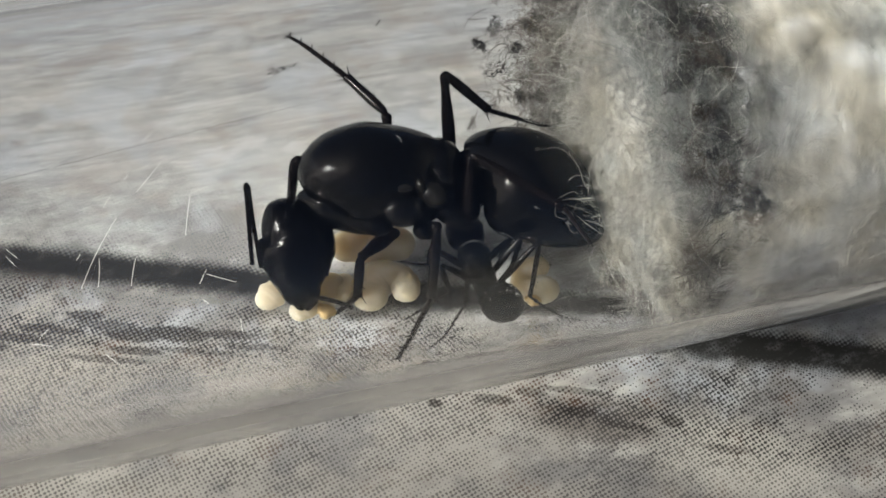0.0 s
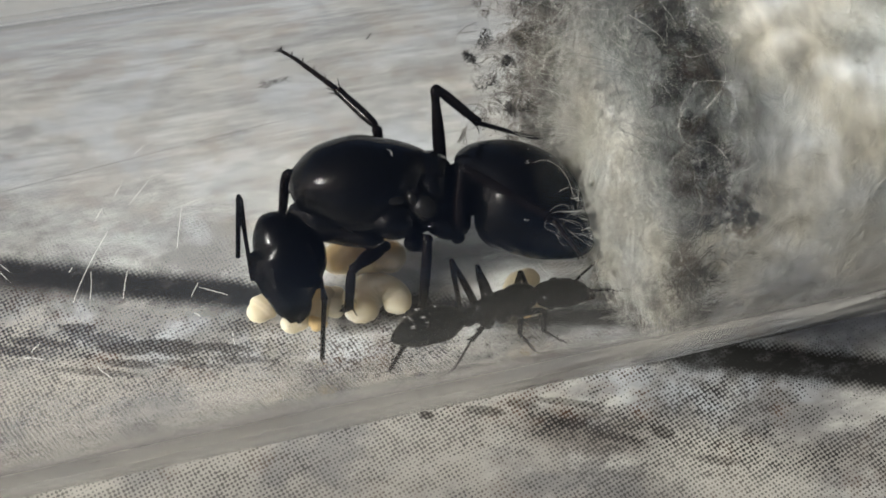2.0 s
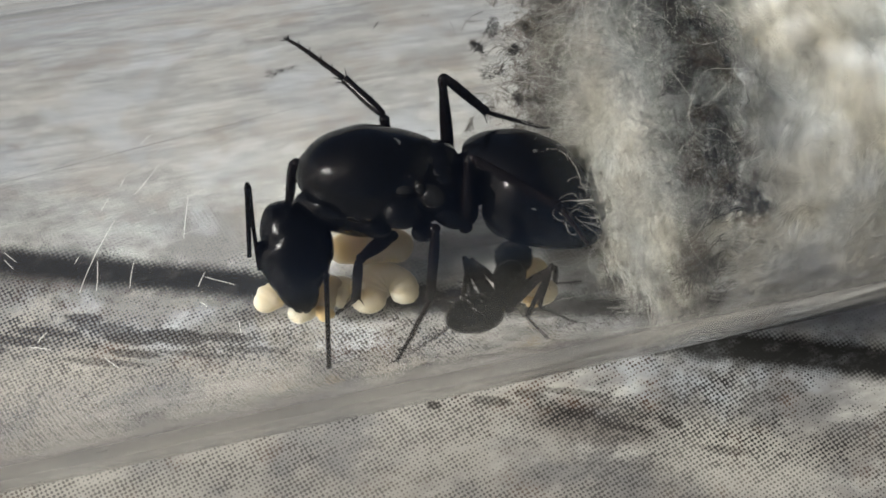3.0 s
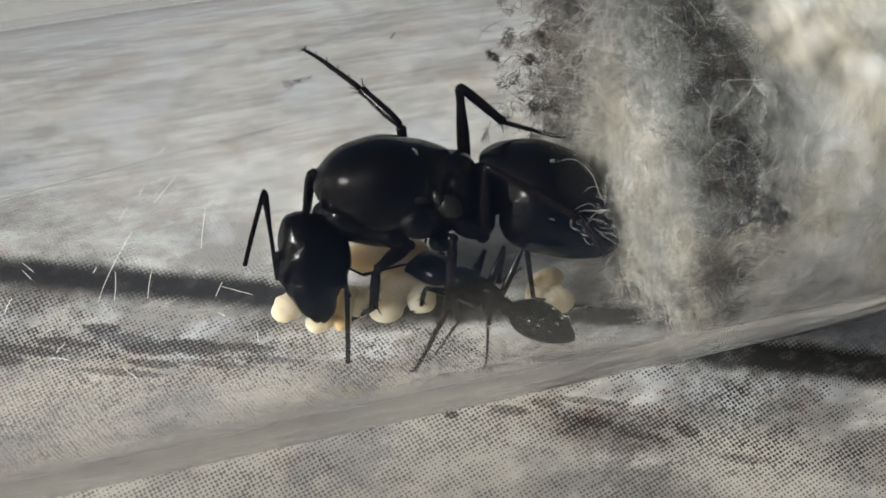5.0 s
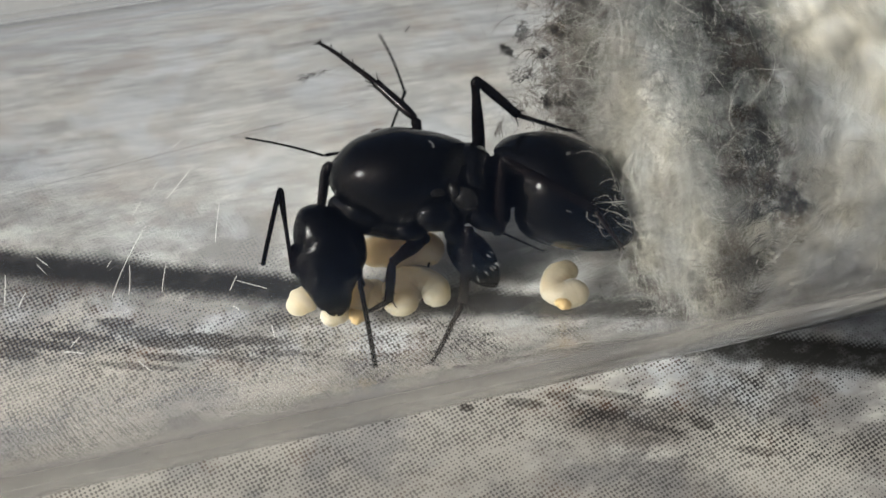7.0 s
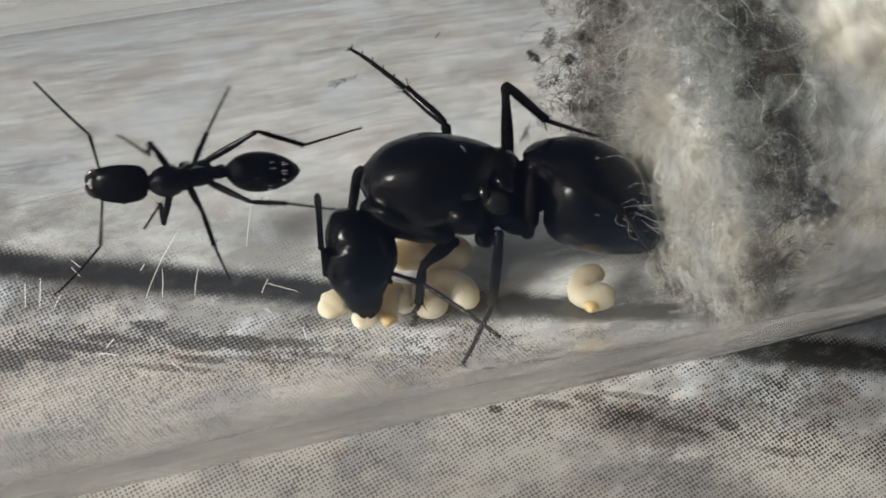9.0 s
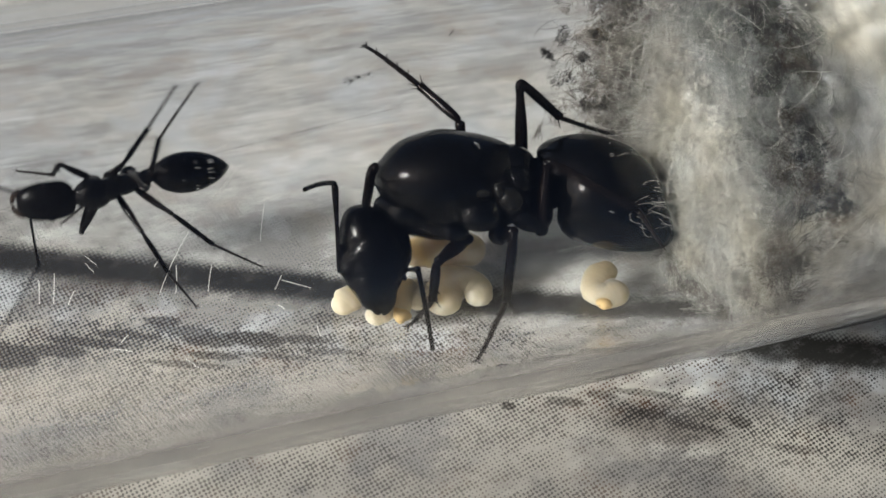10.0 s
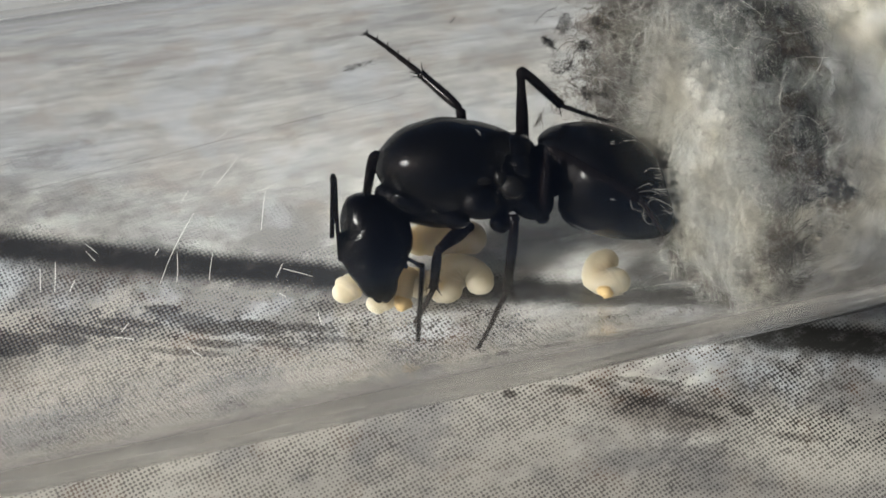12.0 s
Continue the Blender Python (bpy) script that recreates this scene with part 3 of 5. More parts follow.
# she lies over on her far side: the way that her upturned flank faces, and two ways across it
LEAN, LEAN_X, LEAN_Y = (-.214, -.505, .836), (.959, -.270, .083), (.184, .820, .542)


def hairs(spots, radius=0.011):
    """Short stiff bristles: rows of foot and tip."""
    return joined([loft([(*a, radius, radius), (*b, radius * 0.4, radius * 0.4)], up=(0.31, 0.52, 0.79), sides=4, per=1) for a, b in spots])


def gaster_profile(rows, cuts):
    """Splits a body along its length into overlapping plates; each swells a little to its rear edge."""
    p = curve_through(rows, 10)
    n = len(p)
    plates = []
    for a, b in zip(cuts[:-1], cuts[1:]):
        i, j = int(a * (n - 1)), int(b * (n - 1))
        piece = p[max(0, i - 2):j + 1].copy()
        s = np.linspace(0, 1, len(piece))
        piece[:, 3:5] *= (0.994 + 0.013 * s ** 3)[:, None]
        if b < 1.0:
            lip = piece[-1].copy()
            lip[:3] += 0.3 * (piece[-1] - piece[-2])[:3]
            lip[3:5] *= 0.93
            piece = np.vstack([piece, lip])
        plates.append(piece)
    return plates


def leg(got, key, thing, lengths, radii, seed, foot_joints=5):
    """Thigh, shin and foot, each along its own x axis; they are set in place joint by joint."""
    (lf, lt, ls), (rf, rt, rs) = lengths, radii
    v, f = shaft(lf, rf * 0.7, rf, rf * 0.62, rf * 0.25)
    got[key, "femur"] = part("femur", v, f, LIMB, thing)
    v, f = shaft(lt, rt * 0.75, rt, rt * 0.85, 0.0, 22, seed)
    spurs = [((lt * .97, math.cos(a) * rt * .7, math.sin(a) * rt * .7), (lt + rt * 1.1, math.cos(a) * rt * 1.9, math.sin(a) * rt * 1.9)) for a in (.4, 2.2, 3.6, 5.2)]
    v, f = joined([(v, f), hairs(spurs, rt * .14)])
    got[key, "tibia"] = part("tibia", v, f, LIMB, thing)
    v, f = beaded(ls, rs, foot_joints, 0.0, rs * 0.62)
    claws = [((ls * k / foot_joints, 0, 0), (ls * (k + .35) / foot_joints, rs * 1.7 * math.cos(a), rs * 1.7 * math.sin(a))) for k in range(1, foot_joints + 1) for a in (.5, 2.3, 4.2)]
    claws += [((ls * 0.99, 0, 0), (ls + rs * 1.6, s * rs * 1.5, -rs * 0.8)) for s in (-1, 1)]
    v, f = joined([(v, f), hairs(claws, rs * 0.3)])
    got[key, "tarsus"] = part("tarsus", v, f, FOOT, thing, "reddish-brown jointed foot")


QUEEN_LEGS = {
    # trochanter, knee, end of the shin, tip of the foot
    "far_front": ((-.5, 2.9, 2.9), (-1.95, 3.0, 5.4), (-2.2, 2.7, 3.0), (-2.6, 2.9, 1.05)),
    "far_middle": ((1.9, 2.8, 3.0), (1.75, 4.2, 5.7), (.66, 6.2, 5.85), (-1.22, 7.5, 7.36)),
    "far_hind": ((3.98, 2.36, 3.53), (3.75, 3.87, 7.96), (5.53, 3.32, 5.94), (8.84, 4.33, 2.61)),
    "near_front": ((1.25, .45, 3.0), (-.27, -.58, 3.4), (-.5, -1.35, 1.8), (-1.52, -1.77, .65)),
    "near_middle": ((2.55, .15, 3.0), (2.5, -.8, 5.0), (2.05, -2.4, 2.45), (.2, -4.85, 2.72)),
    "near_hind": ((3.75, -.57, 4.33), (4.07, .93, 6.75), (6.85, -1.68, 6.25), (7.81, -2.51, 4.79)),
}


def build_queen():
    o = Vector(QUEEN_AT)
    q = empty("queen_ant", at(*o), label="large glossy black queen ant standing over pale larvae", category="ant")
    got = {}

    def body(name, rows, mat=SHELL, up=(0, 0, 1), sides=36, label="", parent=q, per=6):
        v, f = loft(rows, up=up, sides=sides, per=per)
        return part(name, rel(v, o), f, mat, parent, label)

    def lump(name, x, y, z, a, b, c, turn=0.0, mat=SHELL, label="", parent=q):
        v, f = egg(x, y, z, a, b, c, turn)
        return part(name, rel(v, o), f, mat, parent, label)

    def lobe(name, mid, a, b, c, turn, mat=SHELL, label="", parent=q):
        """An ovoid in the plane that she turns up: a along turn, b across it, c thick."""
        way = np.array(LEAN_X) * math.cos(radians(turn)) + np.array(LEAN_Y) * math.sin(radians(turn))
        rows = [(*(np.array(mid) + way * a * k), b * math.sqrt(max(0, 1 - k * k)), c * math.sqrt(max(0, 1 - k * k))) for k in np.sin(np.linspace(-1, 1, 15) * math.pi / 2)]
        v, f = loft(rows, up=LEAN, sides=24, per=1)
        return part(name, rel(v, o), f, mat, parent, label)

    # middle body: collar, dome, rear shield, waist, flank plates
    body("pronotum", [(-1.86, 2.03, 4.10, 0.17, 0.20), (-1.75, 1.95, 4.14, 0.54, 0.70), (-1.29, 1.76, 4.08, 0.88, 1.20), (-0.47, 1.46, 3.94, 0.92, 1.30), (0.34, 1.15, 3.90, 0.95, 1.30), (0.89, 0.89, 4.00, 0.77, 1.05), (1.18, 0.71, 4.08, 0.30, 0.50)], up=LEAN, sides=48)
    body("mesoscutum", [(-1.83, 2.39, 4.45, 0.21, 0.30), (-1.70, 2.41, 4.49, 0.81, 0.90), (-1.30, 2.41, 4.59, 1.26, 1.35), (-0.49, 2.35, 4.77, 1.75, 1.75), (0.47, 2.15, 4.89, 1.97, 2.00), (1.38, 2.01, 5.04, 1.84, 1.95), (2.18, 1.98, 5.17, 1.52, 1.65), (2.83, 1.99, 5.22, 1.14, 1.25), (3.32, 2.02, 5.19, 0.69, 0.80), (3.63, 2.04, 5.15, 0.13, 0.20)], up=LEAN, sides=64, per=10)
    body("scutellum", [(2.67, 2.13, 5.44, .34, .40), (2.85, 2.02, 5.54, .64, .90), (3.17, 1.92, 5.44, .79, 1.15), (3.51, 1.76, 5.19, .69, 1.00), (3.77, 1.60, 4.93, .43, .65), (3.90, 1.51, 4.79, .11, .20)], up=LEAN)
    body("propodeum", [(2.81, 1.33, 4.52, .86, 1.10), (3.24, 1.23, 4.45, .99, 1.20), (3.69, 1.11, 4.25, .91, 1.10), (4.01, .99, 4.02, .65, .80), (4.18, .89, 3.89, .22, .30)], up=LEAN)
    lobe("mesosternum", (2.09, .89, 4.67), 1.32, 1.07, 1.10, 0, DULL)
    lobe("mesopleuron", (1.43, 0.09, 5.21), .84, .68, .62, 0)
    lobe("anepisternum", (1.49, 0.67, 5.77), .55, .29, .45, -5, PLEURA)
    lobe("metapleuron", (2.60, 0.29, 5.57), .62, .53, .48, -40, PLEURA, "grey-brown flank plate")
    lobe("metapleuron", (2.19, 0.54, 5.88), .25, .38, .35, 20, PLEURA)
    lobe("flank_plate", (3.12, 0.95, 5.71), .64, .55, .70, -30)
    lobe("wing_scar", (1.89, 0.66, 6.47), .21, .10, .20, -20, DULL)
    lobe("wing_scar", (2.25, 0.52, 6.37), .17, .10, .20, -60, DULL)
    lobe("coxa", (.52, .28, 4.14), .64, .43, .50, -10)
    lobe("coxa", (2.12, -.35, 4.16), .34, .38, .40, 60)
    lobe("coxa", (3.19, -.12, 4.70), .76, .47, .50, -30)
    for x, z in ((.6, 3.2), (2.0, 3.1), (3.3, 3.1)):
        lump("coxa", x, 2.75, z, .6, .5, .55, 10)
    body("petiole", [(4.44, 2.28, 5.15, .11, .20), (4.42, 2.14, 5.07, .30, .55), (4.32, 1.72, 4.81, .43, .85), (4.18, 1.19, 4.45, .48, 1.00), (4.10, .64, 4.11, .50, 1.00), (4.08, .21, 3.84, .43, .80), (4.05, -.05, 3.66, .25, .45)], up=LEAN)
    body("waist", [(3.76, .80, 3.84, .30, .40), (4.20, .77, 3.94, .35, .40), (4.89, .86, 4.17, .35, .40)], DULL, up=LEAN)
    rows = [(4.60, 1.47, 4.46, 0.30, 0.30), (4.78, 1.46, 4.50, 1.15, 1.10), (5.17, 1.42, 4.70, 1.63, 1.60), (5.79, 1.01, 4.73, 1.95, 2.00), (6.42, 0.38, 4.63, 2.10, 2.20), (7.03, -0.25, 4.41, 1.93, 2.05), (7.59, -0.80, 4.10, 1.50, 1.65), (8.15, -1.20, 3.76, 0.96, 1.10), (8.69, -1.44, 3.39, 0.39, 0.50), (8.89, -1.55, 3.26, 0.07, 0.10)]
    for plate in gaster_profile(rows, (0.0, 0.47, 0.66, 0.82, 1.0)):
        v, f = loft(plate, up=LEAN, sides=56, per=1)
        part("gaster_plate", rel(v, o), f, SHELL, q)
    rng = random.Random(8)
    spots = []
    line = curve_through(rows, 10)
    for _ in range(16):
        p = line[int(rng.choice((.45, .45, .64, .64, .80, .95)) * 90)]
        a = rng.uniform(-.2, 2.6)
        n = Vector(LEAN_Y) * math.cos(a) * p[3] + Vector(LEAN) * math.sin(a) * p[4]
        foot = Vector(p[:3]) + n * .99 - o
        spots.append((foot, foot + n.normalized() * .10 + Vector((.22, -.10, 0))))
    v, f = hairs(spots, 0.007)
    part("bristles", v, f, WHITE_FIBRE, q, "short pale bristles on the rear plates")

    # head, bent down to the larvae
    v, f = loft([(-2.40, 1.94, 4.39, 0.19, 0.25), (-2.44, 1.85, 4.30, 0.55, 0.50), (-2.54, 1.59, 4.07, 0.87, 0.80), (-2.54, 1.22, 3.77, 1.09, 1.00), (-2.42, 0.95, 3.59, 1.28, 1.10), (-2.38, 0.65, 3.36, 1.41, 1.17), (-2.47, 0.23, 3.00, 1.41, 1.15), (-2.50, -0.10, 2.72, 1.24, 1.05), (-2.53, -0.38, 2.49, 1.07, 0.92), (-2.53, -0.76, 2.19, 0.79, 0.70), (-2.49, -1.01, 2.00, 0.67, 0.52), (-2.47, -1.21, 1.85, 0.52, 0.38), (-2.48, -1.33, 1.75, 0.30, 0.22), (-2.46, -1.37, 1.72, 0.11, 0.10)], up=LEAN, sides=128, per=14)
    v = np.array(v)
    # furrows where the feelers sit and round the front shield, ridges beside them, pits of the small eyes
    local = v - np.array((-2.46, .27, 3.13))
    across, along, out = local @ np.array(LEAN_X), local @ np.array(LEAN_Y), local @ np.array(LEAN)
    dent = np.zeros(len(v))
    for (x0, y0), (x1, y1), wide, deep in (((-.76, -.20), (-.88, -.55), .07, .16), ((-.88, -.55), (-.78, -.90), .09, .22), ((-.62, -.86), (-.30, -.80), .06, -.10), ((-.72, -.55), (-.62, -.86), .07, -.09),
                                           ((-.60, -1.0), (-.22, -1.45), .06, .08), ((1.06, -.45), (1.17, -.73), .07, .15), ((1.17, -.73), (1.02, -.98), .08, .18), ((.82, -.78), (.60, -.74), .06, -.07),
                                           ((.84, -1.02), (.55, -1.45), .06, .07), ((-.24, -.92), (.55, -.94), .05, .035), ((.18, .4), (.16, -.5), .05, .02), ((-.05, -1.62), (.42, -1.62), .06, .10)):
        a, b = np.array([x0, y0]), np.array([x1, y1])
        k = np.clip(((across - x0) * (x1 - x0) + (along - y0) * (y1 - y0)) / ((b - a) @ (b - a)), 0, 1)
        gone = (across - x0 - k * (x1 - x0)) ** 2 + (along - y0 - k * (y1 - y0)) ** 2
        dent += deep * np.exp(-gone / (2 * wide * wide))
    v -= (dent * (out > .1))[:, None] * np.array(LEAN)
    head = part("head", rel(v, o), f, FACE, q)
    lobe("eye", (-3.68, .72, 3.62), .20, .13, .26, 80, SHELL, "", head)
    lobe("eye", (-1.20, -.02, 3.72), .20, .10, .24, 80, SHELL, "", head)
    lobe("antenna_socket", (-3.22, -.52, 3.30), .12, .10, .12, 60, SHELL, "", head)
    lobe("antenna_socket", (-1.62, -.98, 3.42), .12, .10, .12, -60, SHELL, "", head)
    for x, y, z, turn in ((-2.80, -1.24, 2.12, -60), (-2.26, -1.40, 2.16, -120)):
        lobe("mandible", (x, y, z), .40, .17, .20, turn, SHELL, "", head)
    for mid in ((-3.05, .34, 4.13), (-3.30, .86, 4.28), (-2.62, .66, 4.32)):
        lobe("ocellus", mid, .065, .06, .06, 0, SHELL, "", head)
    lump("neck", -1.95, 1.72, 3.95, .42, .34, .34, 20, DULL)
    lobe("neck_membrane", (-1.82, 1.48, 4.30), .16, .09, .12, 60, BROWN, "pale soft skin of the neck")

    for i, (key, (a, b, c, d)) in enumerate(QUEEN_LEGS.items()):
        a, b, c, d = (Vector(p) - o for p in (a, b, c, d))
        leg(got, key, q, ((b - a).length, (c - b).length, (d - c).length), (.29, .20, .125) if "hind" not in key else (.25, .19, .11), i)
        for name, s, e in (("femur", a, b), ("tibia", b, c), ("tarsus", c, d)):
            got[key, name].matrix_basis = bone(s, e)
        lump("trochanter", *(a + o), .27, .24, .24)
    for key in FEELER:
        ls, lw = FEELER[key][1:]
        v, f = shaft(ls, .085, .085, .12, 0.0)
        got[key, "scape"] = part("scape", v, f, LIMB, q)
        v, f = beaded(lw, .105, 11, 0.10, .085)
        got[key, "funiculus"] = part("funiculus", v, f, LIMB, q)
    return q, got


# root of each feeler on the head, length of its shaft and of its whip
FEELER = {"far": ((-3.85, .05, 2.95), 3.6, 3.5), "near": ((-1.35, -.25, 2.75), 1.7, 4.1)}

WORKER_COXA = {"right_front": (.65, -.42, 1.05), "right_middle": (.0, -.4, .95), "right_hind": (-.65, -.35, .9),
               "left_front": (.65, .42, 1.05), "left_middle": (.0, .4, .95), "left_hind": (-.65, .35, .9)}
WORKER_BONES = {"front": (1.55, 1.35, 1.35), "middle": (2.0, 1.75, 1.95), "hind": (2.6, 2.3, 2.55)}
# which way each knee bends: sideways and up
WORKER_KNEE = {"right_front": (-.8, .8), "right_middle": (-.4, 1.0), "right_hind": (-.8, .65), "left_front": (.5, 1.0), "left_middle": (.1, 1.0), "left_hind": (.15, 1.0)}
WORKER_HEAD, WORKER_GASTER = (1.42, 0, 1.35), (-1.42, 0, 1.2)


def build_worker():
    w = empty("worker_ant", at(-9, 5, 4), label="small slender black worker ant walking along the tube wall", category="ant")
    got = {}

    def body(name, rows, mat=SHELL, parent=w, m=None, sides=26):
        v, f = loft(rows, sides=sides, per=5)
        got[name] = part(name, v, f, mat, parent, m=m)
        return got[name]

    body("pronotum", [(1.42, 0, 1.3, .13, .15), (1.34, 0, 1.36, .34, .36), (1.10, 0, 1.46, .54, .50), (.78, 0, 1.52, .63, .58), (.42, 0, 1.5, .55, .55), (.18, 0, 1.45, .34, .4)])
    body("mesonotum", [(.46, 0, 1.44, .34, .40), (.24, 0, 1.48, .45, .53), (-.02, 0, 1.47, .44, .54), (-.22, 0, 1.42, .30, .42)])
    body("propodeum", [(-.10, 0, 1.38, .30, .40), (-.26, 0, 1.40, .40, .54), (-.55, 0, 1.36, .38, .55), (-.84, 0, 1.2, .33, .44), (-1.06, 0, 1.05, .2, .26), (-1.12, 0, 1.0, .06, .1)])
    body("petiole", [(-1.02, 0, .98, .13, .13), (-1.15, 0, 1.12, .25, .32), (-1.24, 0, 1.22, .28, .42), (-1.33, 0, 1.15, .18, .26), (-1.52, 0, 1.14, .12, .12)])
    rear = [(0, 0, 0, .12, .12), (-.12, 0, .02, .34, .32), (-.52, 0, .08, .66, .6), (-1.15, 0, .1, .81, .74), (-1.8, 0, .05, .75, .68), (-2.35, 0, -.02, .54, .48), (-2.72, 0, -.08, .28, .25), (-2.9, 0, -.1, .05, .05)]
    plates = gaster_profile(rear, (0.0, 0.42, 0.62, 0.80, 1.0))
    v, f = joined([loft(p, sides=30, per=1) for p in plates])
    gaster = got["gaster"] = part("gaster", v, f, SHELL, w, m=at(*WORKER_GASTER))
    rng = random.Random(3)
    spots = []
    for _ in range(16):
        x, a = rng.choice((-1.0, -1.55, -1.6, -2.1)) + rng.uniform(-.06, .06), rng.uniform(.5, 2.6)
        r = .76 * math.sqrt(max(.05, 1 - ((x + 1.25) / 1.5) ** 2))
        n = Vector((0, math.cos(a), math.sin(a)))
        foot = Vector((x, 0, .06)) + n * r * .98
        spots.append((foot, foot + n * .08 + Vector((-.2, 0, 0))))
    v, f = hairs(spots, 0.009)
    part("bristles", v, f, WHITE_FIBRE, gaster, "short pale bristles")
    head = body("head", [(0, 0, 0, .2, .2), (.1, 0, 0, .5, .34), (.35, 0, 0, .68, .46), (.8, 0, -.02, .75, .52), (1.3, 0, -.08, .74, .5), (1.68, 0, -.15, .66, .42), (1.92, 0, -.22, .52, .30), (2.06, 0, -.26, .28, .14)], DULL, m=at(*WORKER_HEAD))
    for s in (-1, 1):
        v, f = egg(.95, s * .62, .24, .17, .12, .12, 0, 12)
        part("eye", v, f, SHELL, head)
        v, f = loft([(1.75, s * .42, -.24, .16, .1), (1.98, s * .44, -.28, .15, .09), (2.2, s * .26, -.32, .11, .06), (2.28, s * .03, -.34, .05, .03)], sides=10)
        part("mandible", v, f, JAW, head, "glossy red-brown jaw")
    for i, key in enumerate(WORKER_COXA):
        leg(got, key, w, WORKER_BONES[key.split("_")[1]], (.14, .10, .06), 20 + i)
        c = Vector(WORKER_COXA[key])
        v, f = egg(c.x, c.y * .85, c.z + .1, .3, .22, .3, 0, 14)
        part("coxa", v, f, SHELL, w)
    for key in ("right", "left"):
        v, f = shaft(1.9, .05, .05, .065)
        got[key, "scape"] = part("scape", v, f, LIMB, w)
        v, f = beaded(3.1, .055, 11, 0.2, .045)
        got[key, "funiculus"] = part("funiculus", v, f, LIMB, w)
    return w, got


def bore_floor(y):
    return AXIS_Z - math.sqrt(BORE_R ** 2 - y * y)


def build_brood():
    """Curled pale larvae on the floor of the bore."""
    def sack(points, label, tip=None):
        rows = [(x, y, bore_floor(y) + h * .82, r * 1.02, r * .70) for x, y, h, r in points[1:-1]]
        o = rows[len(rows) // 2][:3]
        fine = curve_through(rows, 6)
        fine[:, 3:5] *= (1 + 0.02 * np.cos(np.arange(len(fine)) * 2.1))[:, None]
        caps = []
        for end, near in ((fine[0], fine[1]), (fine[-1], fine[-2])):
            way = (end - near)[:3] / np.linalg.norm((end - near)[:3])
            caps.append([np.concatenate([end[:3] + way * end[3] * s * .9, end[3:5] * math.sqrt(1.0001 - s * s)]) for s in (.3, .55, .75, .9, .98, 1)])
        fine = np.array(caps[0][::-1] + list(fine) + caps[1])
        v, f = loft(fine, sides=20, per=1, rough=0.10, seed=o[0])
        ob = part("larva", rel(v, o), f, LARVA, m=at(*o))
        tagged(ob, label=label, category="larva", group="larvae in the tube")
        if tip:
            x, y, h, r = tip
            v, f = loft([(x - r, y, bore_floor(y) + h, .08, .08), (x - r * .5, y + .05, bore_floor(y) + h, r * .8, r * .7), (x + r * .4, y - .05, bore_floor(y) + h * .9, r, r * .8), (x + r * 1.1, y - .2, bore_floor(y) + h * .8, .1, .1)], sides=14, rough=.3, seed=3)
            part("food_stain", rel(v, o), f, BROWN, ob, "yellow-brown crumbly end")

    sack([(-3.9, -.6, .6, .1), (-3.78, -.48, .62, .46), (-3.56, -.32, .66, .60), (-3.36, -.16, .64, .50), (-3.4, 0, .6, .1)], "small rounded cream larva under the head of the queen")
    sack([(-2.8, -1.4, .5, .1), (-2.68, -1.3, .56, .42), (-2.45, -1.15, .62, .58), (-2.3, -.8, .64, .52), (-2.3, -.5, .6, .1)], "cream larva held at the jaws of the queen")
    sack([(-1.8, -1.5, .5, .1), (-1.72, -1.25, .58, .40), (-1.55, -.80, .68, .52), (-1.3, -.40, .72, .56), (-1.2, -.1, .7, .1)], "cream larva with a crumbly yellow-brown end", (-1.78, -1.48, .5, .36))
    sack([(-1.0, -1.3, .5, .1), (-.95, -1.05, .55, .36), (-.88, -.70, .62, .46), (-.80, -.35, .64, .40), (-.78, -.2, .6, .1)], "small cream larva between two others")
    sack([(-.05, -1.8, .5, .1), (.0, -1.25, .60, .66), (.16, -.85, .72, .76), (.60, -.52, .80, .74), (1.15, -.62, .76, .64), (1.42, -1.0, .68, .60), (1.45, -1.32, .6, .52), (1.4, -1.7, .5, .1)], "large curled cream larva shaped like a horseshoe")
    sack([(-.8, 1.3, .7, .1), (-.40, 1.15, .78, .66), (.2, 1.12, .88, .84), (.95, 1.05, .90, .88), (1.6, .85, .82, .74), (2.0, .7, .7, .1)], "long cream larva lying beneath the body of the queen")
    sack([(6.90, -1.25, .5, .1), (6.68, -1.37, .62, .46), (6.34, -1.54, .66, .56), (5.96, -1.90, .64, .52), (5.84, -2.32, .62, .56), (6.10, -2.68, .62, .58), (6.52, -2.66, .62, .60), (6.75, -2.56, .5, .1)], "curled cream larva with a yellow end, alone on the floor", (5.84, -3.12, .5, .26))


def on_wall(x, phi, r):
    return Vector((x, r * math.sin(radians(phi)), AXIS_Z - r * math.cos(radians(phi))))


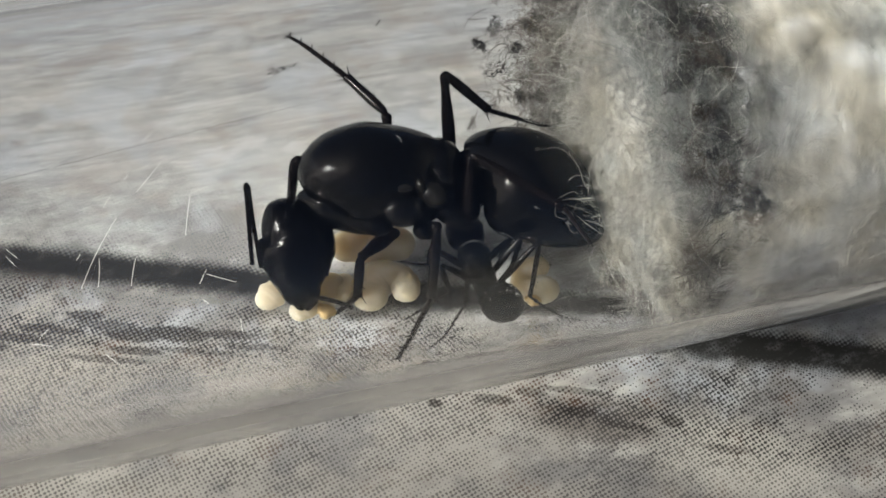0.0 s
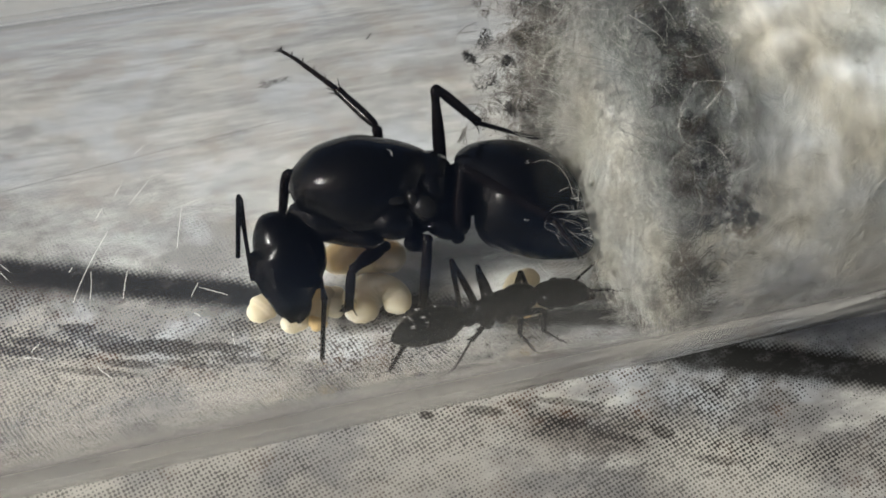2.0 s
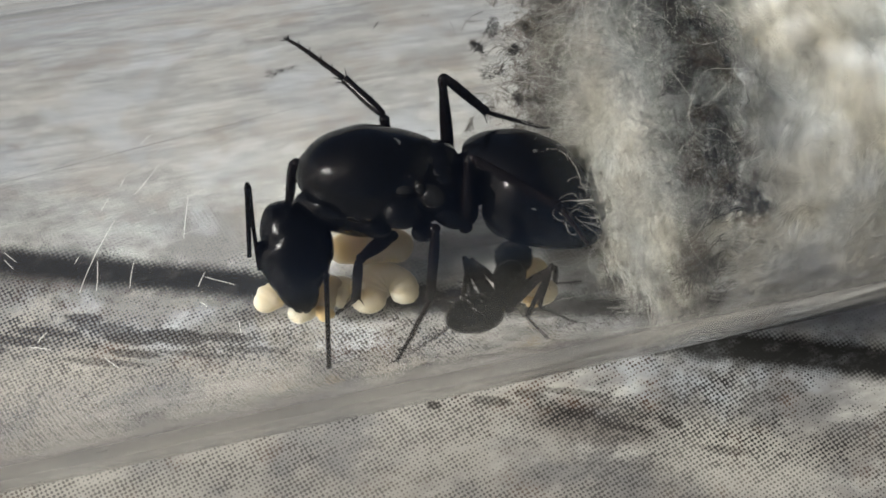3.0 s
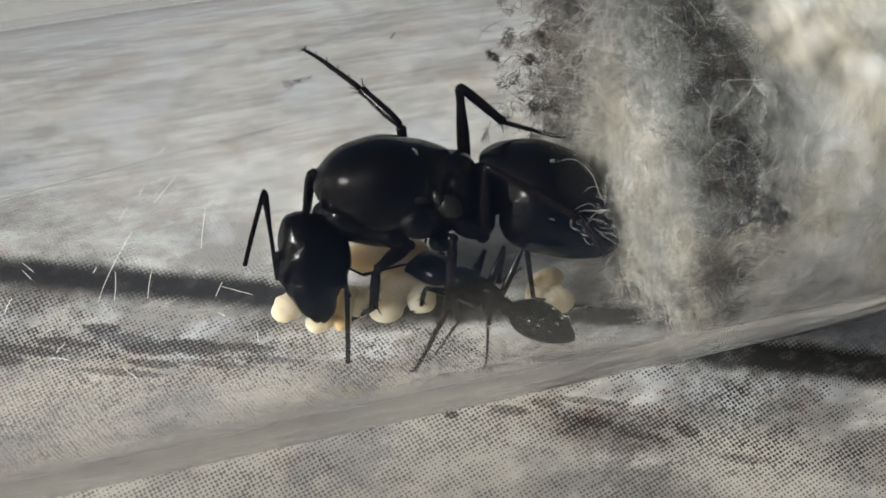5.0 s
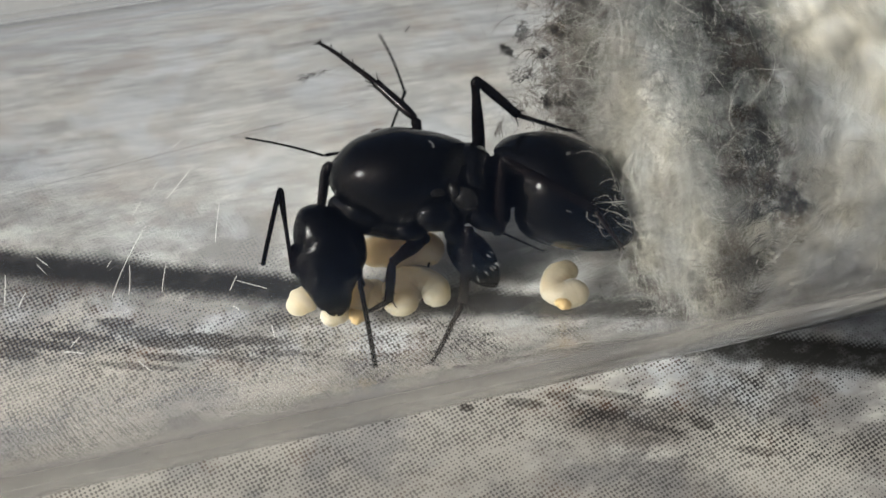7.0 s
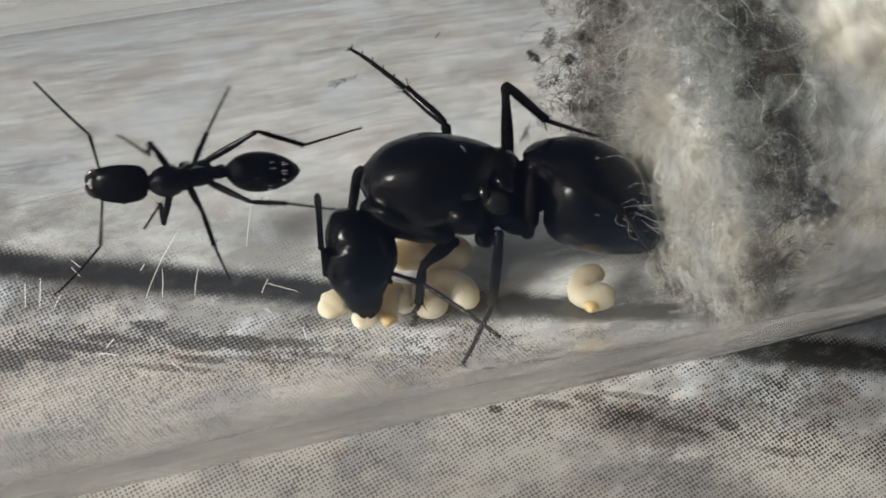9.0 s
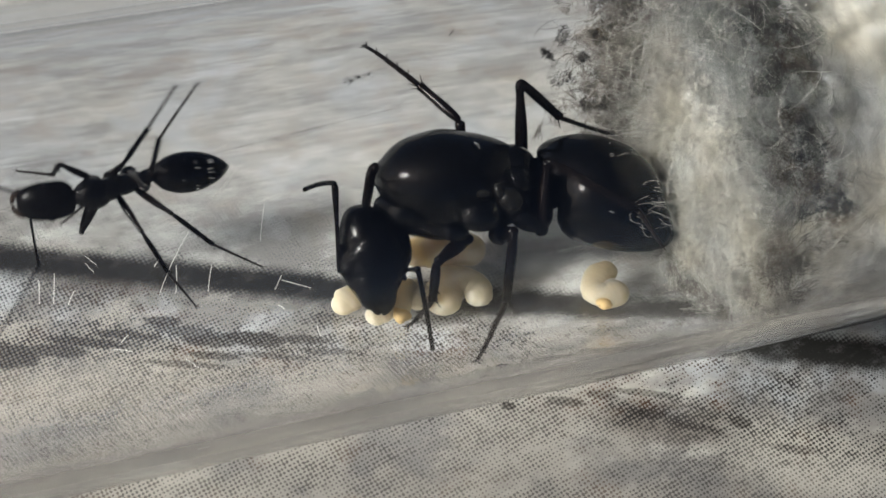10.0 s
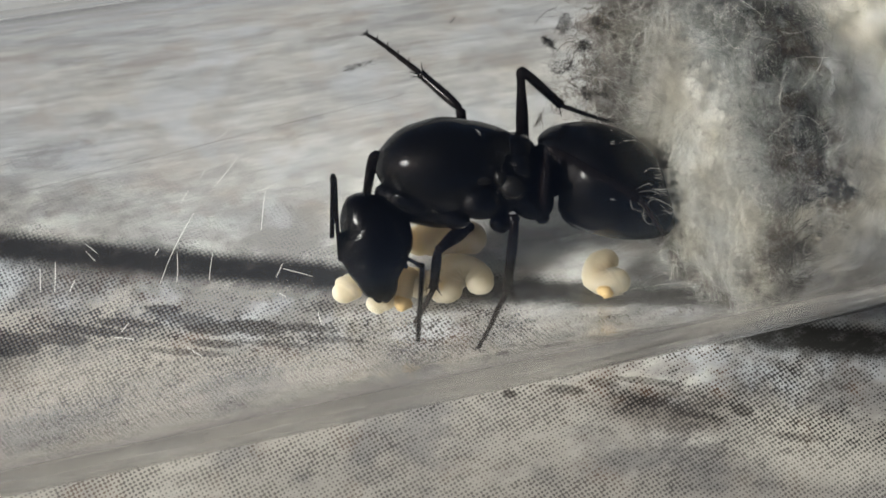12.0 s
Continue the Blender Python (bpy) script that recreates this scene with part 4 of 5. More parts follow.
# loose fibres: x and height angle of the two ends, along the wall of the bore
FIBRES = [
    (-6.79, 59.6, -7.22, 57.0), (-7.97, 47.5, -8.22, 44.8), (-6.66, 49.5, -7.80, 41.1), (-8.73, 41.7, -9.13, 37.8),
    (-8.71, 34.1, -10.44, 13.9), (-5.83, 37.2, -6.28, 24.9), (-8.28, 20.5, -8.61, 12.0), (-9.61, 22.6, -9.83, 13.4),
    (-10.24, 25.1, -10.43, 23.3), (-12.89, 30.6, -12.54, 27.1), (-14.70, 25.8, -14.83, 18.3), (-14.11, 26.9, -14.33, 17.5),
    (-13.49, 20.3, -13.81, 16.2), (-6.10, 8.4, -5.73, 12.8), (-5.77, 11.2, -4.73, 6.6), (-6.12, 2.7, -5.92, 0.9),
    (-4.86, -7.0, -4.88, -12.2), (-11.84, 2.6, -12.20, -0.2), (-9.92, -10.6, -9.47, -16.1), (-12.47, -1.6, -11.78, -3.8),
    (-12.93, 28.3, -12.67, 25.0), ]
# crumbs at the rim of the cotton: x, height angle, half length, half width
CRUMBS = [
    (6.66, 78.4, 0.38, 0.19), (6.09, 72.3, 0.24, 0.24), (6.72, 62.4, 0.29, 0.38), (7.59, 68.9, 0.14, 0.14), (7.71, 51.6, 0.22, 0.19), (8.16, 78.0, 0.19, 0.24), (8.79, 73.4, 0.10, 0.29), (9.22, 68.0, 0.09, 0.12), (8.32, 50.4, 0.24, 0.12), (10.55, 69.2, 0.12, 0.34), (9.78, 76.6, 0.12, 0.24), (9.14, 42.1, 0.19, 0.22),  ]


def build_litter():
    rng = random.Random(12)
    for x0, p0, x1, p1 in FIBRES:
        a, b = on_wall(x0, p0, BORE_R - .03), on_wall(x1, p1, BORE_R - .03)
        mid = (a + b) / 2
        bow = rng.uniform(-.04, .04) * (b - a).length
        rows = []
        for s in np.linspace(0, 1, 7):
            q = 4 * s * (1 - s)
            p = on_wall(x0 + (x1 - x0) * s + bow * q, p0 + (p1 - p0) * s, BORE_R - .03 - .05 * q)
            r = .0082 + .004 * q
            rows.append((*p, r, r))
        v, f = loft(rows, up=(.2, .3, .93), sides=5, per=2)
        ob = part("loose_fibre", rel(v, mid), f, WHITE_FIBRE, m=at(*mid))
        tagged(ob, label="short white cotton fibre stuck to the tube wall", category="fibre", group="loose fibres")
    for i, (x, phi, a, b) in enumerate(CRUMBS):
        a, b = a * 1.3, b * 1.3
        c = on_wall(x, phi, BORE_R - .12)
        turn = rng.uniform(0, 180)
        along = Vector((math.cos(radians(turn)), math.sin(radians(turn)) * math.cos(radians(phi)), math.sin(radians(turn)) * math.sin(radians(phi))))
        across = Vector((-along.y, along.x, along.z * .2)).normalized()
        pieces = []
        for k in range(9):
            s = along * rng.uniform(-.8, .8) * max(a, b) + across * rng.uniform(-.7, .7) * min(a, b)
            r = rng.uniform(.025, .075)
            e = s + Vector((rng.uniform(-1, 1), rng.uniform(-.5, .5), rng.uniform(-1, 1))) * r * 1.6
            pieces.append(loft([(*(s - (e - s) * .4), r * .3, r * .3), (*s, r, r * .8), (*((s + e) / 2), r * .8, r), (*e, r * .2, r * .2)], up=(.31, .52, .79), sides=7, per=2, rough=.9, seed=i + k))
        for _ in range(150):
            s = along * rng.uniform(-1, 1) * max(a, b) + across * rng.uniform(-1, 1) * min(a, b)
            m = s + Vector((rng.uniform(-.12, .12), rng.uniform(-.08, .04), rng.uniform(-.12, .12)))
            e = m + Vector((rng.uniform(-.15, .15), rng.uniform(-.08, .04), rng.uniform(-.15, .15)))
            pieces.append(loft([(*s, .010, .010), (*m, .008, .008), (*e, .004, .004)], up=(.31, .52, .79), sides=4, per=1))
        v, f = joined(pieces)
        ob = part("dirt_crumb", v, f, DIRT if i != 5 else TAN, m=at(*c), smooth=False)
        tagged(ob, label="dark fluffy crumb of dirt beside the cotton" if i != 5 else "tan crumb of dirt beside the cotton", category="dirt", group="crumbs at the cotton rim")
    pieces = []
    for _ in range(26):
        x, p = rng.uniform(-2.1, -1.1), 74.5 + rng.gauss(0, .7)
        a, b, c = on_wall(x, p, BORE_R - .03), on_wall(x + rng.uniform(-.22, .22), p + rng.uniform(-1, 1), BORE_R - .05), on_wall(x + rng.uniform(-.3, .3), p + rng.uniform(-1.6, 1.6), BORE_R - .03)
        pieces.append(loft([(*a, .006, .006), (*b, .011, .011), (*c, .004, .004)], up=(.2, .3, .93), sides=4, per=3))
    v, f = joined(pieces)
    o = on_wall(-1.6, 74.5, BORE_R - .03)
    tagged(part("dirt_smear", rel(v, o), f, DIRT, m=at(*o)), label="thin dark tangle of dirt on the tube wall", category="dirt")
    for path, name, label in ((((2.0, 86.0), (2.1, 87.4), (2.15, 88.5)), "dirt_speck", "tiny dark speck on the tube wall"),
                              (((9.0, 62), (9.1, 52), (9.25, 44), (9.6, 41.5)), "dirt_thread", "fine dark root-like thread at the cotton")):
        rows = [(*on_wall(x, p, BORE_R - .03), .022, .022) for x, p in path]
        v, f = loft(rows, up=(.2, .3, .93), sides=5, per=4, rough=.5)
        o = rows[0][:3]
        tagged(part(name, rel(v, o), f, DIRT, m=at(*o)), label=label, category="dirt")
    rows = [(*on_wall(x, p, BORE_R - .02), .007, .007) for x, p in ((-20, 45), (-15.6, 49.3), (-11.3, 52.8), (-3.3, 58.8), (0, 61))]
    v, f = loft(rows, up=(.2, .3, .93), sides=4, per=6)
    tagged(part("long_hair", rel(v, rows[2][:3]), f, DIRT, m=at(*rows[2][:3])), label="one long fine hair lying along the tube wall", category="hair")
    # loose curls of the plug that lie over the rear of the queen
    for k in range(9):
        x, a = rng.uniform(7.5, 8.7), rng.uniform(-.2, 1.6)
        mid = Vector((x, -.15 - .72 * (x - 6.5), 4.55 - .35 * (x - 6.5)))
        r = 2.15 * math.sqrt(max(.06, 1 - ((x - 6.4) / 2.75) ** 2)) + .12
        start = mid + (Vector(LEAN_Y) * math.cos(a) + Vector(LEAN) * math.sin(a)) * r
        turn, tilt, rows = rng.uniform(0, 6.3), rng.uniform(.5, 1.6), []
        p = start + Vector((.35, -.1, 0))
        for q in range(9):
            rows.append((*p, .0034, .0034))
            turn += rng.uniform(.2, .9) * tilt
            p = p + (Vector(LEAN_X) * (math.cos(turn) * .22 - .05) + Vector(LEAN_Y) * math.sin(turn) * .22 + Vector(LEAN) * rng.uniform(-.03, .05))
        v, f = loft(rows, up=(.23, .31, .92), sides=4, per=4)
        tagged(part("cotton_strand", rel(v, start), f, STRAND, m=at(*start)), label="fine pale cotton curl against the rear of the queen", category="fibre", group="strands on the queen")
    # cotton strands that cling to the rear of the queen
    for path in (((8.9, .6, 6.6), (7.5, 1.0, 6.35), (6.6, 1.25, 6.42), (6.22, .95, 6.5), (6.5, .6, 6.55), (7.0, .75, 6.4), (7.2, .95, 6.3)),
                 ((9.2, -.4, 5.6), (8.3, -.8, 5.35), (7.4, -.75, 5.95), (6.95, -.2, 6.3), (7.1, .3, 6.35), (7.6, .3, 6.1)),
                 ((9.3, -1.2, 5.0), (8.7, -1.2, 4.7), (8.3, -1.3, 4.9), (7.9, -1.6, 5.0)),
                 ((9.3, -2.2, 3.2), (8.8, -2.2, 3.6), (8.5, -1.9, 4.2), (8.6, -1.7, 4.6), (9.1, -1.5, 5.0)),
                 ((9.3, -2.8, 2.0), (8.6, -2.6, 2.3), (8.2, -2.4, 2.9), (8.4, -2.1, 3.5), (9.2, -2.0, 3.9)),
                 ((1.58, 2.1, 7.02), (1.62, 2.05, 7.03), (1.70, 1.95, 7.02), (1.70, 1.8, 6.98)), ((3.59, .81, 4.6), (3.73, .64, 4.55), (3.85, .39, 4.4)),
                 ((9.4, -3.2, 2.6), (8.8, -2.9, 3.0), (8.7, -2.2, 4.0), (9.2, -1.8, 5.0))):
        rows = [(*p, .006, .006) for p in path]
        v, f = loft(rows, up=(.23, .31, .92), sides=5, per=6)
        o = path[len(path) // 2]
        tagged(part("cotton_strand", rel(v, o), f, WHITE_FIBRE, m=at(*o)), label="loose white cotton strand clinging to the queen", category="fibre", group="strands on the queen")


def wall_pose(x, phi, heading):
    """On the bore's wall: phi degrees up from the lowest line towards the far side; z points to the axis."""
    base = Matrix.Translation((x * MM, 0, AXIS_Z * MM)) @ pose(0, 0, 0, phi, 0, 0) @ Matrix.Translation((0, 0, -BORE_R * MM))
    return base @ pose(0, 0, 0, 0, 0, heading)


WORKER_WAY = [
    (0.0, 4.22, -15.5, 95, -14, 10),
    (0.5, 3.85, -20.5, 124, 3, -2),
    (1.0, 3.65, -22.5, 140, 1, -1),
    (1.3, 3.55, -21.5, 130, 6, -5),
    (1.5, 3.60, -19.6, 115, 8, -5),
    (1.8, 4.07, -21.1, 67, -5, 3),
    (2.0, 4.78, -33.3, 5, -3, 2),
    (2.5, 4.18, -27.7, 33, -12, 7),
    (2.8, 4.29, -25.5, 43, -7, 5),
    (3.0, 4.85, -27.9, 59, 15, -10),
    (3.2, 3.78, -22.5, 101, 2, -2),
    (3.7, 3.74, -22.0, 117, 4, -3),
    (4.8, 3.57, -19.0, 125, -1, 1),
    (5.5, 3.14, -17.0, 126, 2, -1),
    (6.0, 2.94, -4.9, 120, 7, 2),
    (6.3, 2.80, 7.0, 116, 2, 3),
    (6.5, 2.72, 14.8, 112, 0, 5),
    (6.7, 2.50, 18.5, 111, -1, 2),
    (7.2, 1.50, 26.0, 124, 0, 0),
    (7.8, -.60, 38.5, 152, 6, -1),
    (8.3, -2.54, 48.5, 182, 25, -2),
    (8.5, -4.10, 48.1, 186, 30, 0),
    (8.7, -5.52, 47.1, 186, 10, -7),
    (9.0, -8.09, 53.1, 178, -5, -9),
    (9.2, -9.41, 51.9, 181, 8, -9),
    (9.5, -10.09, 53.5, 178, 1, -11),
    (9.7, -10.06, 58.4, 158, -19, 1),
    (10.0, -11.35, 53.9, 186, -6, -10),
    (10.2, -12.04, 46.6, 201, 9, -8),
    (10.5, -11.29, 49.8, 209, 15, -15),
    (10.7, -11.84, 37.0, 229, 15, -19),
    (11.0, -12.62, 14.6, 251, 9, -29),
    (11.2, -13.66, 7.6, 244, 0, -24),
    (11.5, -17.29, 1.9, 195, 0, -1),
    (11.7, -19.20, -6.0, 205, 2, -2),
    (12.0, -23.60, -5.0, 197, 0, 0),
]

WORKER_FEET = {
    "right_front": [
        (0.0, 1.85, -2.30, 0.05), (1.0, 2.75, -2.30, 0.05), (2.0, 1.85, -2.30, 0.05), (3.0, 2.75, -2.30, 0.05), (4.8, 1.85, -2.30, 0.05),
        (5.5, 2.75, -2.30, 0.05), (6.2, 1.85, -2.30, 0.05), (6.7, 2.75, -2.30, 0.05), (7.3, 1.85, -2.30, 0.05), (7.8, 2.75, -2.30, 0.05),
        (8.2, 1.85, -2.30, 0.05), (8.3, 3.05, -0.78, 0.09), (8.5, 3.73, 0.10, 0.07), (8.7, 1.43, 0.10, 0.06), (9.0, 2.09, -1.60, 0.25),
        (9.2, 4.33, -1.39, 0.18), (9.5, 3.36, -0.60, 0.08), (9.7, 4.38, 0.25, 0.19), (10.0, 3.21, -1.22, 0.11), (10.2, 2.03, -2.83, 0.32),
        (10.5, 2.46, -3.01, 0.19), (10.7, 2.42, -2.07, 0.07), (11.0, 3.45, -1.81, 0.58), (11.2, 2.78, -0.79, 0.39), (11.6, 2.70, -2.30, 0.05),
        (12.0, 1.90, -2.30, 0.05),
    ],
    "right_middle": [
        (0.0, 0.55, -3.10, 0.05), (1.0, -0.35, -3.10, 0.05), (2.0, 0.55, -3.10, 0.05), (3.0, -0.35, -3.10, 0.05), (4.8, 0.55, -3.10, 0.05),
        (5.5, -0.35, -3.10, 0.05), (6.2, 0.55, -3.10, 0.05), (6.7, -0.35, -3.10, 0.05), (7.3, 0.55, -3.10, 0.05), (7.8, -0.35, -3.10, 0.05),
        (8.2, 0.55, -3.10, 0.05), (8.3, -2.78, -2.47, 0.53), (8.5, -4.38, -2.27, 0.56), (8.7, -3.12, -2.18, 0.51), (9.0, -1.96, -3.13, 0.74),
        (9.2, -0.96, -3.62, 1.06), (9.5, -1.45, -3.46, 0.92), (9.7, -0.33, -3.25, 0.66), (10.0, -3.16, -3.06, 0.89), (10.2, 0.75, -4.09, 1.01),
        (10.5, 0.09, -4.44, 1.17), (10.7, -2.83, -4.50, 2.16), (11.0, -1.80, -3.89, 0.69), (11.2, 0.08, -2.94, 0.16), (11.6, -0.30, -3.10, 0.05),
        (12.0, 0.50, -3.10, 0.05),
    ],
    "right_hind": [
        (0.0, -3.45, -2.90, 0.05), (1.0, -2.55, -2.90, 0.05), (2.0, -3.45, -2.90, 0.05), (3.0, -2.55, -2.90, 0.05), (4.8, -3.45, -2.90, 0.05),
        (5.5, -2.55, -2.90, 0.05), (6.2, -5.0, -2.4, 1.0), (6.5, -5.6, -1.9, 2.0), (6.7, -5.2, -2.2, 1.5), (7.3, -3.45, -2.90, 0.05), (7.8, -2.55, -2.90, 0.05),
        (8.2, -3.45, -2.90, 0.05), (8.3, -4.93, -0.48, 0.09), (8.5, -5.24, -1.19, 0.25), (8.7, -6.86, -1.03, 0.27), (9.0, -6.91, -0.64, 0.06),
        (9.2, -8.29, -0.40, 0.09), (9.5, -7.92, -0.76, 0.07), (9.7, -7.47, -3.00, 0.05), (10.0, -3.94, -2.93, 0.86), (10.2, -4.78, -2.07, 1.03),
        (10.5, -4.17, -1.35, 0.81), (10.7, -5.67, -0.32, 1.66), (11.0, -6.72, 1.22, 3.26), (11.2, -3.94, -1.85, 1.54), (11.5, -4.85, -3.69, 1.95),
        (11.6, -2.60, -2.90, 0.05), (12.0, -3.40, -2.90, 0.05),
    ],
    "left_front": [
        (0.0, 2.75, 2.30, 0.05), (1.0, 1.85, 2.30, 0.05), (2.0, 2.75, 2.30, 0.05), (3.0, 1.85, 2.30, 0.05), (4.8, 2.75, 2.30, 0.05),
        (5.5, 1.85, 2.30, 0.05), (6.2, 2.75, 2.30, 0.05), (6.7, 1.85, 2.30, 0.05), (7.3, 2.75, 2.30, 0.05), (7.8, 1.85, 2.30, 0.05),
        (8.2, 2.75, 2.30, 0.05), (8.3, 2.77, 2.15, 0.42), (8.5, 1.34, 1.99, 0.37), (8.7, 4.19, 2.41, 0.65), (9.0, 1.67, 1.97, 0.31),
        (9.2, 3.23, 1.62, 0.26), (9.5, 2.25, 2.17, 0.36), (9.7, 3.07, 2.62, 0.17), (10.0, 2.01, 1.13, 0.17), (10.2, 4.19, 2.64, 1.23),
        (10.5, 2.41, 1.74, 0.58), (10.7, 2.35, 1.00, 0.48), (11.0, 2.63, 1.76, 0.74), (11.2, 2.58, 1.71, 0.75), (11.6, 1.90, 2.30, 0.05),
        (12.0, 2.70, 2.30, 0.05),
    ],
    "left_middle": [
        (0.0, -0.35, 3.10, 0.05), (1.0, 0.55, 3.10, 0.05), (2.0, -0.35, 3.10, 0.05), (3.0, 0.55, 3.10, 0.05), (4.8, -0.35, 3.10, 0.05),
        (5.5, 0.55, 3.10, 0.05), (6.2, -1.6, 3.3, .8), (6.5, -2.8, 3.4, 1.6), (6.7, -2.4, 3.3, 1.2), (7.3, -0.35, 3.10, 0.05), (7.8, 0.55, 3.10, 0.05),
        (8.2, -0.35, 3.10, 0.05), (8.3, -0.66, 2.30, 0.43), (8.5, -2.30, 2.22, 0.34), (8.7, -1.10, 3.75, 1.04), (9.0, -1.06, 4.35, 1.55),
        (9.2, -2.11, 4.14, 1.35), (9.5, -1.17, 5.27, 2.39), (9.7, -3.19, 4.85, 2.87), (10.0, -1.74, 5.56, 2.46), (10.2, -1.14, 5.24, 1.65),
        (10.5, 0.84, 2.89, 0.68), (10.7, 0.11, 2.13, 0.20), (11.0, 1.12, 3.11, 0.36), (11.2, -0.10, 4.03, 0.26), (11.5, -2.63, 2.71, 0.32),
        (11.6, 0.50, 3.10, 0.05), (12.0, -0.30, 3.10, 0.05),
    ],
    "left_hind": [
        (0.0, -2.55, 2.90, 0.05), (1.0, -3.45, 2.90, 0.05), (2.0, -2.55, 2.90, 0.05), (3.0, -3.45, 2.90, 0.05), (4.8, -2.55, 2.90, 0.05),
        (5.5, -3.45, 2.90, 0.05), (6.2, -4.6, 2.2, 1.2), (6.5, -5.0, 1.83, 2.2), (6.7, -4.4, 2.2, 1.6), (7.3, -2.55, 2.90, 0.05), (7.8, -3.45, 2.90, 0.05),
        (8.2, -2.55, 2.90, 0.05), (8.3, -1.99, 1.33, 0.17), (8.5, -3.15, 2.56, 0.41), (8.7, -3.75, 1.69, 0.18), (9.0, -5.75, 2.52, 0.56),
        (9.2, -5.06, 3.43, 0.87), (9.5, -5.87, 3.31, 0.94), (9.7, -5.00, 2.89, 1.69), (10.0, -4.43, 4.77, 1.49), (10.2, -3.93, 5.31, 1.02),
        (10.5, -2.35, 5.75, 1.19), (10.7, -1.60, 5.62, 0.48), (11.0, -2.26, 5.96, 0.05), (11.2, -1.26, 4.22, 0.10), (11.5, -2.78, 3.55, 0.58),
        (11.6, -3.40, 2.90, 0.05), (12.0, -2.60, 2.90, 0.05),
    ],
}

WORKER_FEELERS = {
    "right": [
        (0.0, 3.90, -1.90, 1.50, 5.30, -1.90, 1.00), (2.0, 4.50, -1.30, 1.50, 5.90, -3.10, 1.00), (4.8, 3.90, -1.90, 1.50, 5.30, -1.90, 1.00),
        (6.0, 4.1, -1.2, 1.8, 7.1, -1.9, 2.0), (6.5, 4.13, -1.9, 2.0, 6.77, -2.98, 2.5), (6.7, 4.1, -1.8, 2.0, 6.9, -3.2, 2.5),
        (7.5, 3.90, -1.90, 1.50, 5.30, -1.90, 1.00), (8.3, 5.04, -1.31, 1.63, 8.69, 0.20, 0.82),
        (8.5, 4.86, -0.89, 1.52, 7.77, -1.45, 0.84), (8.7, 2.76, -2.56, 1.96, 4.74, -5.38, 3.02), (9.0, 3.29, -2.49, 2.12, 4.79, -4.78, 3.09),
        (9.5, 2.60, -2.88, 2.32, 4.21, -5.10, 3.49), (9.7, 2.43, -3.64, 3.44, 3.30, -5.63, 5.36), (10.0, 3.83, -1.13, 1.55, 4.61, -2.56, 1.15),
        (10.2, 4.03, -0.84, 1.53, 4.60, -2.24, 0.82), (10.5, 3.34, -0.96, 1.55, 4.11, -1.91, 0.81), (10.7, 3.97, -0.47, 2.19, 5.16, -1.20, 1.62),
        (11.0, 3.54, -1.79, 2.22, 5.07, -2.78, 2.11), (12.0, 4.30, -1.40, 1.50, 5.80, -2.60, 1.00),
    ],
    "left": [
        (0.0, 3.90, 1.90, 1.50, 5.30, 1.90, 1.00), (2.0, 4.50, 1.30, 1.50, 5.90, 3.10, 1.00), (4.8, 3.90, 1.90, 1.50, 5.30, 1.90, 1.00),
        (6.0, 4.3, 1.4, 1.5, 6.0, 2.6, 1.2), (6.5, 4.12, 2.46, 1.8, 5.57, 5.27, 2.0), (6.7, 4.0, 2.4, 1.8, 5.4, 5.0, 2.0),
        (7.5, 3.90, 1.90, 1.50, 5.30, 1.90, 1.00), (8.3, 1.47, 1.95, 1.86, 0.69, 2.90, 1.50),
        (8.5, 1.05, 1.87, 1.85, 2.73, 3.20, 1.80), (8.7, 2.28, 1.10, 1.65, 3.64, 2.46, 1.46), (9.0, 3.40, 1.45, 1.67, 4.24, 2.86, 1.42),
        (9.2, 3.59, 2.07, 1.93, 4.46, 4.51, 2.80), (9.5, 3.03, 1.26, 1.62, 3.23, 2.28, 1.19), (9.7, 4.07, -1.13, 2.12, 5.13, 0.49, 0.97),
        (10.0, 3.43, 2.40, 2.20, 5.18, 3.76, 2.42), (10.2, 2.56, 2.09, 2.27, 3.49, 3.25, 2.43), (10.5, 2.55, 1.84, 2.26, 3.29, 3.35, 2.67),
        (10.7, 2.07, 2.61, 2.53, 2.82, 4.66, 3.43), (11.0, 2.53, 2.95, 2.59, 4.25, 5.30, 4.35), (12.0, 4.30, 1.40, 1.50, 5.80, 2.60, 1.00),
    ],
}

QUEEN_FAR_SCAPE = [
    (0.0, 93, 61), (0.3, 90, 56), (0.5, 89, 52), (0.8, 85, 40), (1.0, 85, 35), (1.3, 81, 35), (1.5, 81, 39), (1.8, 83, 46), (2.0, 91, 60), (2.5, 89, 52), (3.0, 89, 58), (4.8, 90, 53), (5.0, 89, 52), (5.5, 87, 53), (6.0, 87, 54), (6.5, 90, 56), (6.7, 92, 58), (8.5, 89, 65), (9.0, 89, 64), (9.5, 89, 62), (9.8, 82, 56), (10.0, 83, 53), (10.2, 82, 45), (10.5, 79, 36), (10.8, 80, 36), (11.0, 80, 36), (11.3, 85, 36), (11.5, 85, 44), (11.8, 87, 55),
    (12.0, 87, 59),
]
